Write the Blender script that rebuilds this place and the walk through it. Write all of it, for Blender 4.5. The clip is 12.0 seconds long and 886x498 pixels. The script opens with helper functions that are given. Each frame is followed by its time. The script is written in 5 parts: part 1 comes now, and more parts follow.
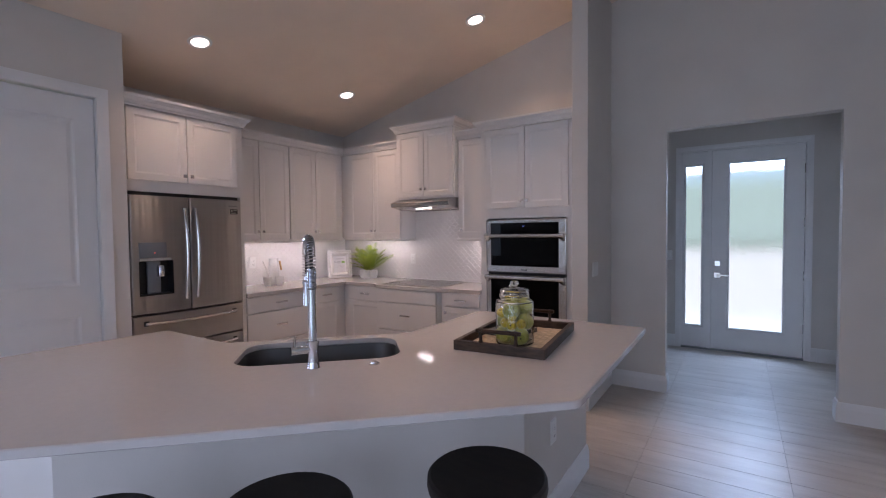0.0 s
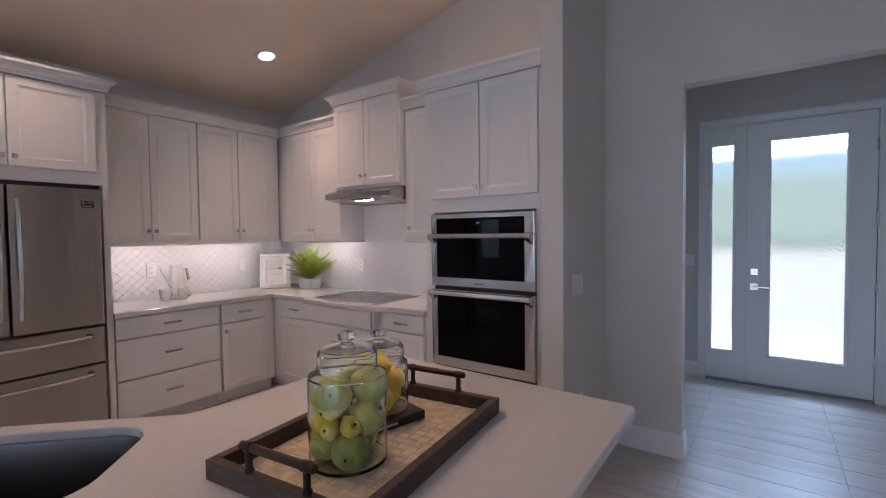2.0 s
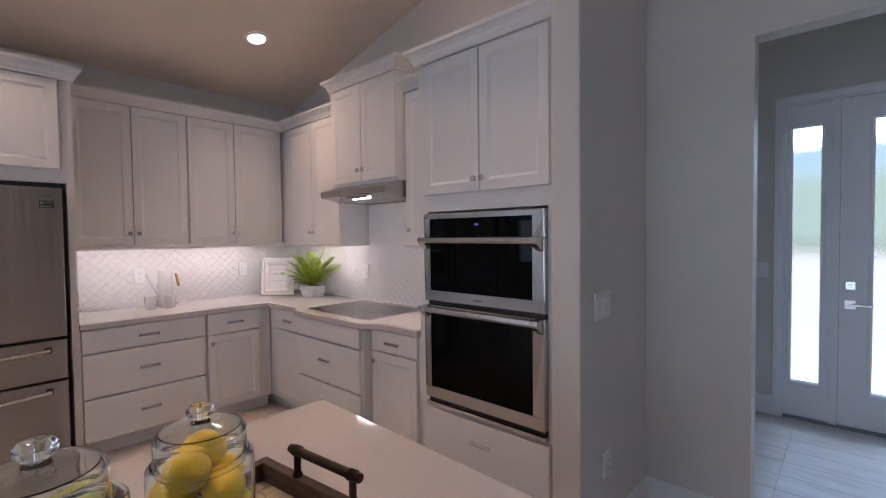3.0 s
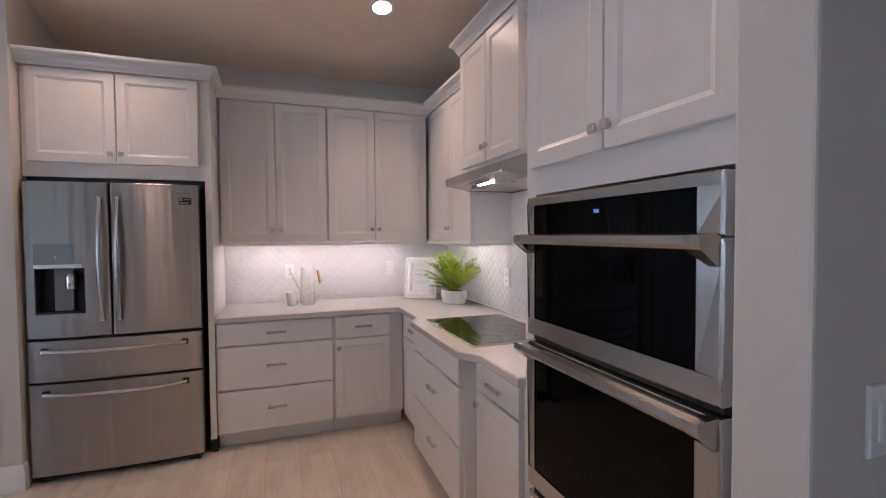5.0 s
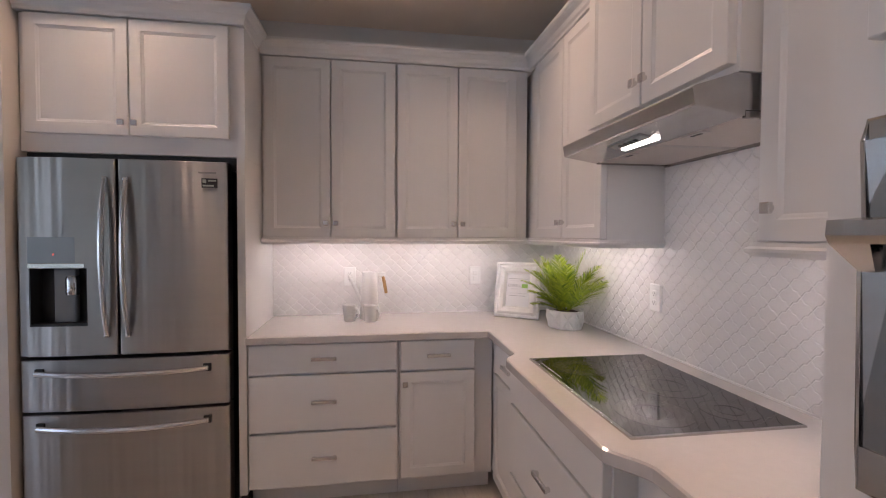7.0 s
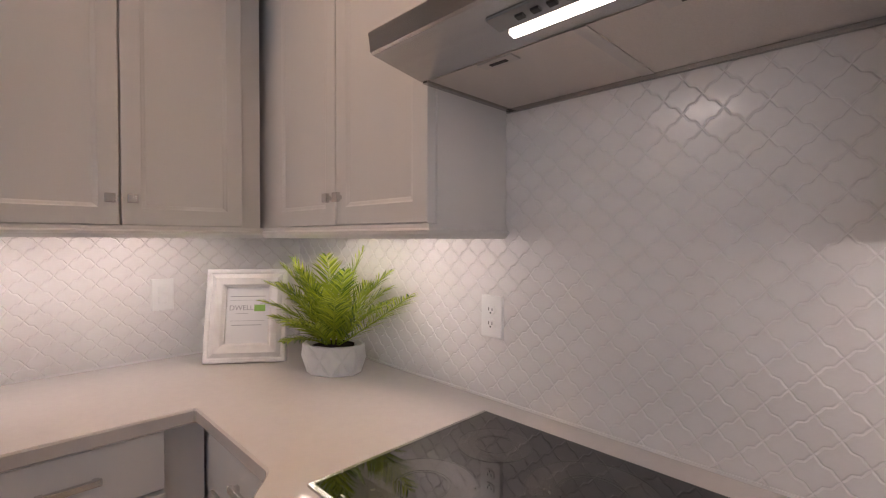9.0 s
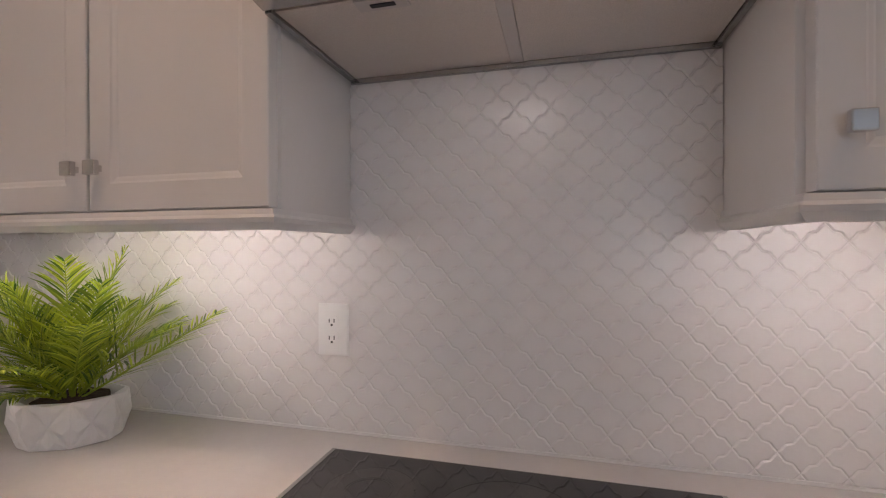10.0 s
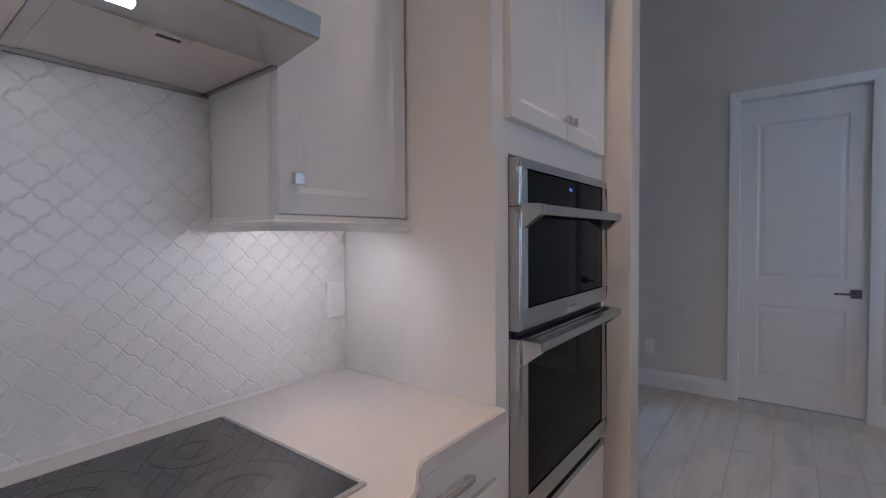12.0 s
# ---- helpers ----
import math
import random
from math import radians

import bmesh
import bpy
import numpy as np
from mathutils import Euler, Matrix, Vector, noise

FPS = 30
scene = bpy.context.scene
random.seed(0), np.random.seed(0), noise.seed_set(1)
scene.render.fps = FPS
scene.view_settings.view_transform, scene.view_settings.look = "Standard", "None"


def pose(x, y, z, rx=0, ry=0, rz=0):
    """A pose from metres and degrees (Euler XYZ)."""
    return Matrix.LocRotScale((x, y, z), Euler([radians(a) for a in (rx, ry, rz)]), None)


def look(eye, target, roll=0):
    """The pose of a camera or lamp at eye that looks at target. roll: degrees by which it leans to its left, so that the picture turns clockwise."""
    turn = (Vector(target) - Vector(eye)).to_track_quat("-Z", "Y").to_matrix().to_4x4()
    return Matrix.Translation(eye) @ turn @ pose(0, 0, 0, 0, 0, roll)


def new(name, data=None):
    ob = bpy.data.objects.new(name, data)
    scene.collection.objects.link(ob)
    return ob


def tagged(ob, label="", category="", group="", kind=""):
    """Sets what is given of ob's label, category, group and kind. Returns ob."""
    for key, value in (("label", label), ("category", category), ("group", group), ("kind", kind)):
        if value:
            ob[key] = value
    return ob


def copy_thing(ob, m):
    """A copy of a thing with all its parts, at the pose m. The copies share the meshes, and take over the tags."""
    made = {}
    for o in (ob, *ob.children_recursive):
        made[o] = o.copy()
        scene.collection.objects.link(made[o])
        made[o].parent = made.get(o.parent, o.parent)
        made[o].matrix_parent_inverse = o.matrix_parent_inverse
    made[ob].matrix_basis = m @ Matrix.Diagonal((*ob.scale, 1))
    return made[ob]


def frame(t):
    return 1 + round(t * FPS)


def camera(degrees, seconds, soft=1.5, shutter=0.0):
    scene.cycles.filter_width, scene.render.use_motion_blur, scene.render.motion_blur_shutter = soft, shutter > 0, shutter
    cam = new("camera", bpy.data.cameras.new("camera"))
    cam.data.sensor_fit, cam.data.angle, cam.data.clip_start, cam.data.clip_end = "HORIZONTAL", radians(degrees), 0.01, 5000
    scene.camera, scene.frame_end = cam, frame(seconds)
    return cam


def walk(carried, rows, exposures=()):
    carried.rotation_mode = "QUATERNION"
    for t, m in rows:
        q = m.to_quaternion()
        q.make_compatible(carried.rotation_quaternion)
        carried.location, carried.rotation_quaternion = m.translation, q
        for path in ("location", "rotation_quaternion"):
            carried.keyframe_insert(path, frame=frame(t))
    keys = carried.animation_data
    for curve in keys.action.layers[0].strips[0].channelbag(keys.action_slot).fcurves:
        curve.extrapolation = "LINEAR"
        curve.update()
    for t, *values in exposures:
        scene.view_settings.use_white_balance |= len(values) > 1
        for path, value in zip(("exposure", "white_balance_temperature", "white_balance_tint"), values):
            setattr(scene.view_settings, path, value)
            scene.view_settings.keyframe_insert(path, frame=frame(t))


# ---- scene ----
cam = camera(89.2, 12.0, 1.1)
PATH = [
    (0, (4.519, -4.414, 1.469), (3.419, -2.745, 1.399), -0.6),
    (0.5, (4.487, -4.115, 1.459), (3.386, -2.446, 1.389), -0.7),
    (1, (4.452, -3.789, 1.471), (3.352, -2.12, 1.396), -0.7),
    (1.5, (4.433, -3.441, 1.458), (3.316, -1.783, 1.386), -0.7),
    (2, (4.405, -3.103, 1.461), (3.232, -1.484, 1.39), -0.7),
    (2.5, (4.361, -2.765, 1.466), (3.115, -1.202, 1.399), -0.7),
    (4.5, (4.086, -1.662, 1.473), (2.325, -0.718, 1.412), -0.4),
    (5, (3.942, -1.476, 1.459), (2.06, -0.801, 1.395), -0.4),
    (5.5, (3.776, -1.352, 1.453), (1.818, -0.946, 1.39), -0.3),
    (6, (3.549, -1.304, 1.446), (1.569, -1.032, 1.384), -0.1),
    (6.5, (3.297, -1.283, 1.445), (1.315, -1.026, 1.379), 0.1),
    (8.5, (2.202, -1.142, 1.381), (0.496, -0.099, 1.344), 0.5),
    (9, (1.997, -1.033, 1.386), (0.582, 0.379, 1.337), 0.2),
    (9.5, (1.83, -0.968, 1.364), (0.817, 0.757, 1.356), -0.1),
    (10, (1.7, -0.978, 1.351), (1.195, 0.958, 1.347), -0.1),
    (10.5, (1.603, -1.046, 1.325), (1.675, 0.953, 1.327), -0.4),
    (11, (1.514, -1.16, 1.324), (2.219, 0.711, 1.327), -0.5),
    (11.5, (1.482, -1.215, 1.344), (2.678, 0.388, 1.319), -0.5),
    (11.8, (1.456, -1.225, 1.349), (2.897, 0.161, 1.317), -0.5),
    (12, (1.422, -1.222, 1.368), (3.015, -0.014, 1.313), -0.4),
]
walk(cam, [(t, look(eye, target, roll)) for t, eye, target, roll in PATH],
     exposures=[(0.0, -0.24, 6250, 26), (2.5, -0.14, 6250, 23), (4.5, 0.0, 6150, 21), (6.5, -0.04, 6330, 22), (8.5, -0.25, 6850, 22), (10.0, -0.4, 6700, 20), (11.0, -0.4, 6420, 19), (11.5, -0.33, 6100, 17), (12.0, -0.28, 5650, 14)])

# ---- world, sun, large lights ----
world = bpy.data.worlds.new("world")
scene.world = world
world.use_nodes = True
wn = world.node_tree.nodes
sky = wn.new("ShaderNodeTexSky")
sky.sky_type, sky.sun_disc = "NISHITA", False
sky.sun_elevation, sky.sun_rotation = radians(50), radians(200)
wn["Background"].inputs[1].default_value = 0.15
world.node_tree.links.new(sky.outputs[0], wn["Background"].inputs[0])

sun_data = bpy.data.lights.new("sun", "SUN")
sun_data.energy, sun_data.angle, sun_data.color = 5.0, radians(0.5), (1.0, 0.96, 0.9)
sun = new("sun", sun_data)
sun.matrix_world = look((-4, 16, 22), (4.5, 4.5, 0))


def area_lamp(name, eye, target, sx, sy, watts, colour, spread=180):
    data = bpy.data.lights.new(name, "AREA")
    data.shape, data.size, data.size_y, data.energy, data.color = "RECTANGLE", sx, sy, watts, colour
    data.spread = radians(spread)
    ob = new(name, data)
    ob.matrix_world = look(eye, target)
    return ob


DAY, SOFT = (0.58, 0.76, 1.0), (0.66, 0.81, 1.0)
# Lamp under the porch roof, out of view, stands in for sky light.
area_lamp("front_door_daylight", (4.6, 4.1, 2.78), (4.6, 0.6, 1.0), 3.4, 0.75, 175, (0.50, 0.71, 1.0))
# South fill lamp behind an unseen slider, both added to light the rooms.
area_lamp("south_fill_light", (3.9, -6.95, 1.25), (4.6, 0, 1.0), 3.2, 2.35, 34, SOFT, 150)
# East fill lamp and opening, added for bluish reflections in the refrigerator.
area_lamp("east_fill_light", (5.95, -5.8, 1.25), (2.0, -4.4, 1.1), 1.7, 2.35, 3.5, DAY, 160)
# West fill lamp and opening, added to brighten the hall's east wall.
area_lamp("west_fill_light", (-2.36, -5.5, 1.45), (5.8, -2.0, 1.0), 1.4, 1.7, 85, DAY, 120)
area_lamp("nook_window_daylight", (-0.6, -6.95, 1.33), (-0.6, 0, 1.2), 0.5, 0.85, 4, DAY)

# ---- materials ----
def mat(name, colour, rough=0.5, metal=0.0, vary=0.06, scale=6.0, bump=0.0, bump_scale=200.0, stretch=(1, 1, 1), coat=0.0, rough_vary=0.0):
    """A plain painted, stone or metal surface with slight variation at two scales."""
    m = bpy.data.materials.new(name)
    m.use_nodes = True
    nt = m.node_tree
    b = nt.nodes["Principled BSDF"]
    b.inputs["Roughness"].default_value, b.inputs["Metallic"].default_value = rough, metal
    b.inputs["Coat Weight"].default_value = coat
    tc = nt.nodes.new("ShaderNodeTexCoord")
    mp = nt.nodes.new("ShaderNodeMapping")
    mp.inputs["Scale"].default_value = stretch
    nt.links.new(tc.outputs["Object"], mp.inputs[0])
    big, fine = nt.nodes.new("ShaderNodeTexNoise"), nt.nodes.new("ShaderNodeTexNoise")
    big.inputs["Scale"].default_value, fine.inputs["Scale"].default_value = scale, bump_scale
    big.inputs["Detail"].default_value = 5
    for n in (big, fine):
        nt.links.new(mp.outputs[0], n.inputs["Vector"])
    ramp = nt.nodes.new("ShaderNodeValToRGB")
    lo, hi = ramp.color_ramp.elements
    lo.position, hi.position = 0.3, 0.7
    lo.color = (*[c * (1 - vary) for c in colour], 1)
    hi.color = (*[min(1, c * (1 + vary)) for c in colour], 1)
    nt.links.new(big.outputs[0], ramp.inputs[0])
    nt.links.new(ramp.outputs[0], b.inputs["Base Color"])
    if bump:
        bp = nt.nodes.new("ShaderNodeBump")
        bp.inputs["Strength"].default_value, bp.inputs["Distance"].default_value = bump, 0.002
        nt.links.new(fine.outputs[0], bp.inputs["Height"])
        nt.links.new(bp.outputs[0], b.inputs["Normal"])
    if rough_vary:
        mr = nt.nodes.new("ShaderNodeMapRange")
        mr.inputs["To Min"].default_value, mr.inputs["To Max"].default_value = rough - rough_vary, rough + rough_vary
        nt.links.new(fine.outputs[0], mr.inputs[0])
        nt.links.new(mr.outputs[0], b.inputs["Roughness"])
    return m


def brushed(m):
    """Grain that runs across the front, so that reflections are drawn out up and down."""
    nt = m.node_tree
    b, tan = nt.nodes["Principled BSDF"], nt.nodes.new("ShaderNodeCombineXYZ")
    tan.inputs[2].default_value = 1.0
    b.inputs["Anisotropic"].default_value, b.inputs["Anisotropic Rotation"].default_value = 1.0, 0.0
    nt.links.new(tan.outputs[0], b.inputs["Tangent"])
    # the sheet rolls in faint upright waves
    tc, mp = nt.nodes.new("ShaderNodeTexCoord"), nt.nodes.new("ShaderNodeMapping")
    wave, bp = nt.nodes.new("ShaderNodeTexNoise"), nt.nodes.new("ShaderNodeBump")
    mp.inputs["Scale"].default_value = (1.0, 9.0, 0.25)
    wave.inputs["Scale"].default_value, wave.inputs["Detail"].default_value = 1.0, 2.0
    bp.inputs["Strength"].default_value, bp.inputs["Distance"].default_value = 0.8, 0.018
    nt.links.new(tc.outputs["Object"], mp.inputs[0])
    nt.links.new(mp.outputs[0], wave.inputs["Vector"])
    nt.links.new(wave.outputs[0], bp.inputs["Height"])
    nt.links.new(bp.outputs[0], b.inputs["Normal"])
    return m


def glow(name, colour, strength):
    m = bpy.data.materials.new(name)
    m.use_nodes = True
    b = m.node_tree.nodes["Principled BSDF"]
    b.inputs["Base Color"].default_value = (*colour, 1)
    b.inputs["Emission Color"].default_value = (*colour, 1)
    b.inputs["Emission Strength"].default_value = strength
    return m


def glass(name, rough=0.0, colour=(1, 1, 1), ior=1.45):
    m = bpy.data.materials.new(name)
    m.use_nodes = True
    b = m.node_tree.nodes["Principled BSDF"]
    b.inputs["Base Color"].default_value = (*colour, 1)
    b.inputs["Transmission Weight"].default_value = 1
    b.inputs["Roughness"].default_value, b.inputs["IOR"].default_value = rough, ior
    return m


WALL = mat("wall_paint", (0.64, 0.61, 0.575), 0.6, vary=0.03, scale=3, bump=0.25, bump_scale=160)
CEIL = mat("ceiling_paint", (0.80, 0.68, 0.56), 0.8, vary=0.03, scale=3, bump=0.3, bump_scale=120)
TRIM = mat("white_trim", (0.78, 0.78, 0.78), 0.35, vary=0.02, scale=5)
CAB = mat("white_cabinet_paint", (0.735, 0.725, 0.715), 0.32, vary=0.02, scale=4, bump=0.06, bump_scale=90, stretch=(1, 1, 0.15))
QUARTZ = mat("white_quartz", (0.56, 0.532, 0.515), 0.075, vary=0.015, scale=40, bump_scale=300)
STEEL = mat("brushed_steel", (0.48, 0.47, 0.46), 0.24, 1.0, vary=0.05, scale=2, bump_scale=120, stretch=(0.3, 14, 14), rough_vary=0.04)
FSTEEL = brushed(mat("brushed_steel_front", (0.41, 0.40, 0.388), 0.34, 1.0, vary=0.02, scale=2, bump_scale=160, stretch=(14, 0.3, 14), rough_vary=0.015))
CHROME = mat("chrome", (0.62, 0.63, 0.65), 0.08, 1.0, vary=0.02)
NICKEL = mat("satin_nickel", (0.70, 0.69, 0.69), 0.22, 1.0, vary=0.03)
BLACKGLASS = mat("black_glass", (0.004, 0.004, 0.005), 0.04, vary=0.0)
BLACKGLASS.node_tree.nodes["Principled BSDF"].inputs["Specular IOR Level"].default_value = 1.0
OVENGLASS = mat("oven_glass", (0.002, 0.002, 0.002), 0.03, vary=0.0)
OVENGLASS.node_tree.nodes["Principled BSDF"].inputs["Specular IOR Level"].default_value = 0.08
BLACK = mat("black_plastic", (0.012, 0.012, 0.013), 0.45, vary=0.1)
GREYP = mat("grey_plastic", (0.22, 0.23, 0.24), 0.4, vary=0.05)
TILE = mat("white_glazed_tile", (0.74, 0.72, 0.71), 0.20, vary=0.03, scale=9, bump=0.45, bump_scale=38)
GROUT = mat("pale_grout", (0.76, 0.74, 0.73), 0.7, vary=0.05, bump=0.3, bump_scale=300)
FLOORGROUT = mat("floor_grout", (0.42, 0.385, 0.35), 0.9, vary=0.05)
PLASTIC = mat("white_plastic", (0.78, 0.78, 0.77), 0.3, vary=0.01)

# ---- mesh tools ----
IDENT = lambda u, v, z: (u, v, z)
ON_X = lambda u, v, z: (v, u, z)      # u runs along y, v out from the fridge wall
ON_Y = lambda u, v, z: (u, -v, z)     # u runs along x, v out from the cooktop wall


def box(bm, x0, x1, y0, y1, z0, z1, bev=0.0, f=IDENT, seg=2):
    co = [(x, y, z) for x in (x0, x1) for y in (y0, y1) for z in (z0, z1)]
    vs = [bm.verts.new(f(*c)) for c in co]
    faces = [bm.faces.new([vs[i] for i in q]) for q in ((0, 1, 3, 2), (4, 6, 7, 5), (0, 4, 5, 1), (2, 3, 7, 6), (0, 2, 6, 4), (1, 5, 7, 3))]
    bmesh.ops.recalc_face_normals(bm, faces=faces)
    if bev:
        edges = list({e for fc in faces for e in fc.edges})
        bmesh.ops.bevel(bm, geom=edges, offset=bev, segments=seg, profile=0.5, affect="EDGES")
    return vs


def loops(bm, rings, close=True, cap0=True, cap1=True):
    """Skin a row of rings of points that all have the same count."""
    rows = [[bm.verts.new(p) for p in r] for r in rings]
    n = len(rows[0])
    fs = []
    for a, b in zip(rows, rows[1:]):
        for i in range(n if close else n - 1):
            fs.append(bm.faces.new((a[i], a[(i + 1) % n], b[(i + 1) % n], b[i])))
    if cap0:
        fs.append(bm.faces.new(rows[0][::-1]))
    if cap1:
        fs.append(bm.faces.new(rows[-1]))
    bmesh.ops.recalc_face_normals(bm, faces=fs)
    return fs


def panel(bm, u0, u1, z0, z1, steps, f):
    """A rectangular board; steps are (inset, depth) from its back edge to the middle of its face."""
    loops(bm, [[f(u0 + i, v, z0 + i), f(u1 - i, v, z0 + i), f(u1 - i, v, z1 - i), f(u0 + i, v, z1 - i)] for i, v in steps])


def offset(poly, d):
    """The closed outline poly (counter-clockwise) moved inwards by d."""
    out, n = [], len(poly)
    for i in range(n):
        p, a, b = Vector(poly[i]), Vector(poly[i - 1]), Vector(poly[(i + 1) % n])
        e0, e1 = (p - a).normalized(), (b - p).normalized()
        n0, n1 = Vector((-e0.y, e0.x)), Vector((-e1.y, e1.x))
        m = (n0 + n1).normalized()
        out.append(tuple(p + m * d / max(0.3, m.dot(n0))))
    return out


def slab(bm, outer, z0, z1, holes=(), ease=0.004):
    """A flat plate with eased edges and holes (given clockwise)."""
    faces = []
    for low in (False, True):
        z = z0 if low else z1
        edges = []
        for poly in (outer, *holes):
            ring = [bm.verts.new((*p, z)) for p in offset(poly, ease)]
            edges += [bm.edges.new((ring[i - 1], ring[i])) for i in range(len(ring))]
        got = bmesh.ops.triangle_fill(bm, use_beauty=True, use_dissolve=False, edges=edges, normal=(0, 0, -1 if low else 1))
        faces += [g for g in got["geom"] if isinstance(g, bmesh.types.BMFace)]
    for poly in (outer, *holes):
        off = offset(poly, ease)
        faces += loops(bm, [[(*p, z0) for p in off], [(*p, z0 + ease) for p in poly], [(*p, z1 - ease) for p in poly], [(*p, z1) for p in off]], cap0=False, cap1=False)
    bmesh.ops.remove_doubles(bm, verts=bm.verts[:], dist=1e-5)
    bmesh.ops.recalc_face_normals(bm, faces=bm.faces[:])


def lathe(bm, profile, at=(0, 0, 0), n=24, f=IDENT, ring=False):
    """Turn (radius, height) pairs round the vertical through at."""
    rings = []
    for r, h in profile:
        rings.append([f(at[0] + r * math.cos(2 * math.pi * i / n), at[1] + r * math.sin(2 * math.pi * i / n), at[2] + h) for i in range(n)])
    if ring:      # a closed shell: the last ring joins the first
        fs = loops(bm, rings + rings[:1], cap0=False, cap1=False)
        bmesh.ops.remove_doubles(bm, verts=bm.verts[:], dist=1e-6)
        bmesh.ops.recalc_face_normals(bm, faces=bm.faces[:])
        return bm.faces[:]
    return loops(bm, rings)


def tube(bm, pts, r, n=10, closed_ends=True):
    """A round bar along pts; r is a radius or one for each point."""
    pts = [Vector(p) for p in pts]
    rs = r if isinstance(r, (list, tuple)) else [r] * len(pts)
    rings, side = [], None
    for i, p in enumerate(pts):
        d = (pts[min(i + 1, len(pts) - 1)] - pts[max(i - 1, 0)]).normalized()
        if side is None:
            side = d.orthogonal().normalized()
        side = (side - d * side.dot(d)).normalized()
        up = d.cross(side)
        rings.append([tuple(p + (side * math.cos(2 * math.pi * k / n) + up * math.sin(2 * math.pi * k / n)) * rs[i]) for k in range(n)])
    return loops(bm, rings, cap0=closed_ends, cap1=closed_ends)


def mesh_from(name, bm, material, smooth=False):
    me = bpy.data.meshes.new(name)
    if smooth:
        for fc in bm.faces:
            fc.smooth = True
        for e in bm.edges:
            if len(e.link_faces) == 2 and e.calc_face_angle(0) > 0.6:
                e.smooth = False
    bm.to_mesh(me)
    bm.free()
    me.materials.append(material)
    return me


def part(name, bm, material, parent=None, label="", smooth=False):
    """Link bm, whose points are in the world's coordinates, as one mesh object under parent."""
    ob = new(name, mesh_from(name, bm, material, smooth))
    if parent:
        ob.parent = parent
        top = parent
        while top.parent:
            top = top.parent
        if parent is top:
            ob.matrix_parent_inverse = Matrix.Translation(-parent.location)
    if label:
        ob["label"] = label
    return ob


def thing(name, at, label, category, group="", kind=""):
    root = new(name)
    root.empty_display_size = 0.05
    root.location = at
    return tagged(root, label, category, group, kind)


def boxes(name, items, material, parent=None, label="", bev=0.0, f=IDENT, smooth=False):
    bm = bmesh.new()
    for it in items:
        box(bm, *it, bev=bev, f=f)
    return part(name, bm, material, parent, label, smooth)


def solid(name, material, label, category, items, bev=0.0, kind="structure"):
    return tagged(boxes(name, items, material, bev=bev), label, category, kind=kind)

# ---- the large structure ----
CEIL_Z, SLOPE = 2.79, 0.235
EAST, SOUTH, WEST, PX, PY = 5.8, -6.8, -2.2, 0.72, -2.905
HALL_Y = 0.065
solid("floor", FLOORGROUT, "pale grout bed under wood-look floor planks", "floor", [(WEST - 0.15, EAST + 0.15, SOUTH - 0.15, -4.03, -0.12, -0.004), (-0.12, EAST + 0.15, -4.03, 0.12, -0.12, -0.004), (3.07, EAST + 0.15, 0.12, 2.1, -0.12, -0.004)])

T = 0.12
FDX0, FDX1, FDY = 3.828, 5.235, 1.968
solid("wall_west", WALL, "greige painted wall behind the refrigerator", "wall", [(-T, 0, PY, T, 0, 5.0)])
solid("wall_north", WALL, "greige painted wall behind the cooktop", "wall", [(0, 3.365, 0, T, 0, 5.0)])
solid("wall_stub", WALL, "greige wall end beside the oven cabinet", "wall", [(3.365, 3.495, -0.722, HALL_Y + 0.11, 0, 5.0)], bev=0.006)
solid("wall_hall", WALL, "greige wall with cased foyer opening", "wall", [
    (3.495, 3.97, HALL_Y, HALL_Y + 0.11, 0, 5.0), (5.165, EAST, HALL_Y, HALL_Y + 0.11, 0, 5.0), (3.97, 5.165, HALL_Y, HALL_Y + 0.11, 2.364, 5.0)])
solid("wall_pantry", WALL, "greige painted wall around the pantry door", "wall", [
    (0, PX, PY - T, PY, 0, 5.0), (PX - T, PX, -3.08, PY - T, 0, 5.0), (PX - T, PX, -4.15, -3.90, 0, 5.0), (PX - T, PX, -3.90, -3.08, 2.45, 5.0)])
solid("wall_nook", WALL, "greige wall of the breakfast nook", "wall", [(WEST, PX - T, -4.15, -4.03, 0, 5.0), (WEST - T, WEST, SOUTH, -6.2, 0, 5.0), (WEST - T, WEST, -4.8, -4.03, 0, 5.0), (WEST - T, WEST, -6.2, -4.8, 0, 0.6), (WEST - T, WEST, -6.2, -4.8, 2.3, 5.0)])
solid("wall_south", WALL, "unseen greige wall with window and added slider openings", "wall", [
    (WEST, -0.9, SOUTH - T, SOUTH, 0, 5.0), (-0.3, 2.25, SOUTH - T, SOUTH, 0, 5.0), (5.55, EAST, SOUTH - T, SOUTH, 0, 5.0),
    (-0.9, -0.3, SOUTH - T, SOUTH, 0, 0.85), (-0.9, -0.3, SOUTH - T, SOUTH, 1.8, 5.0), (2.25, 5.55, SOUTH - T, SOUTH, 2.45, 5.0)])
solid("wall_east", WALL, "greige wall with panelled door and added unseen slider opening", "wall", [
    (EAST, EAST + T, -0.93, HALL_Y + 0.11, 0, 5.0), (EAST, EAST + T, SOUTH, -6.7, 0, 5.0), (EAST, EAST + T, -4.9, -1.718, 0, 5.0), (EAST, EAST + T, -6.7, -4.9, 2.45, 5.0), (EAST, EAST + T, -1.718, -0.93, 2.45, 5.0)])
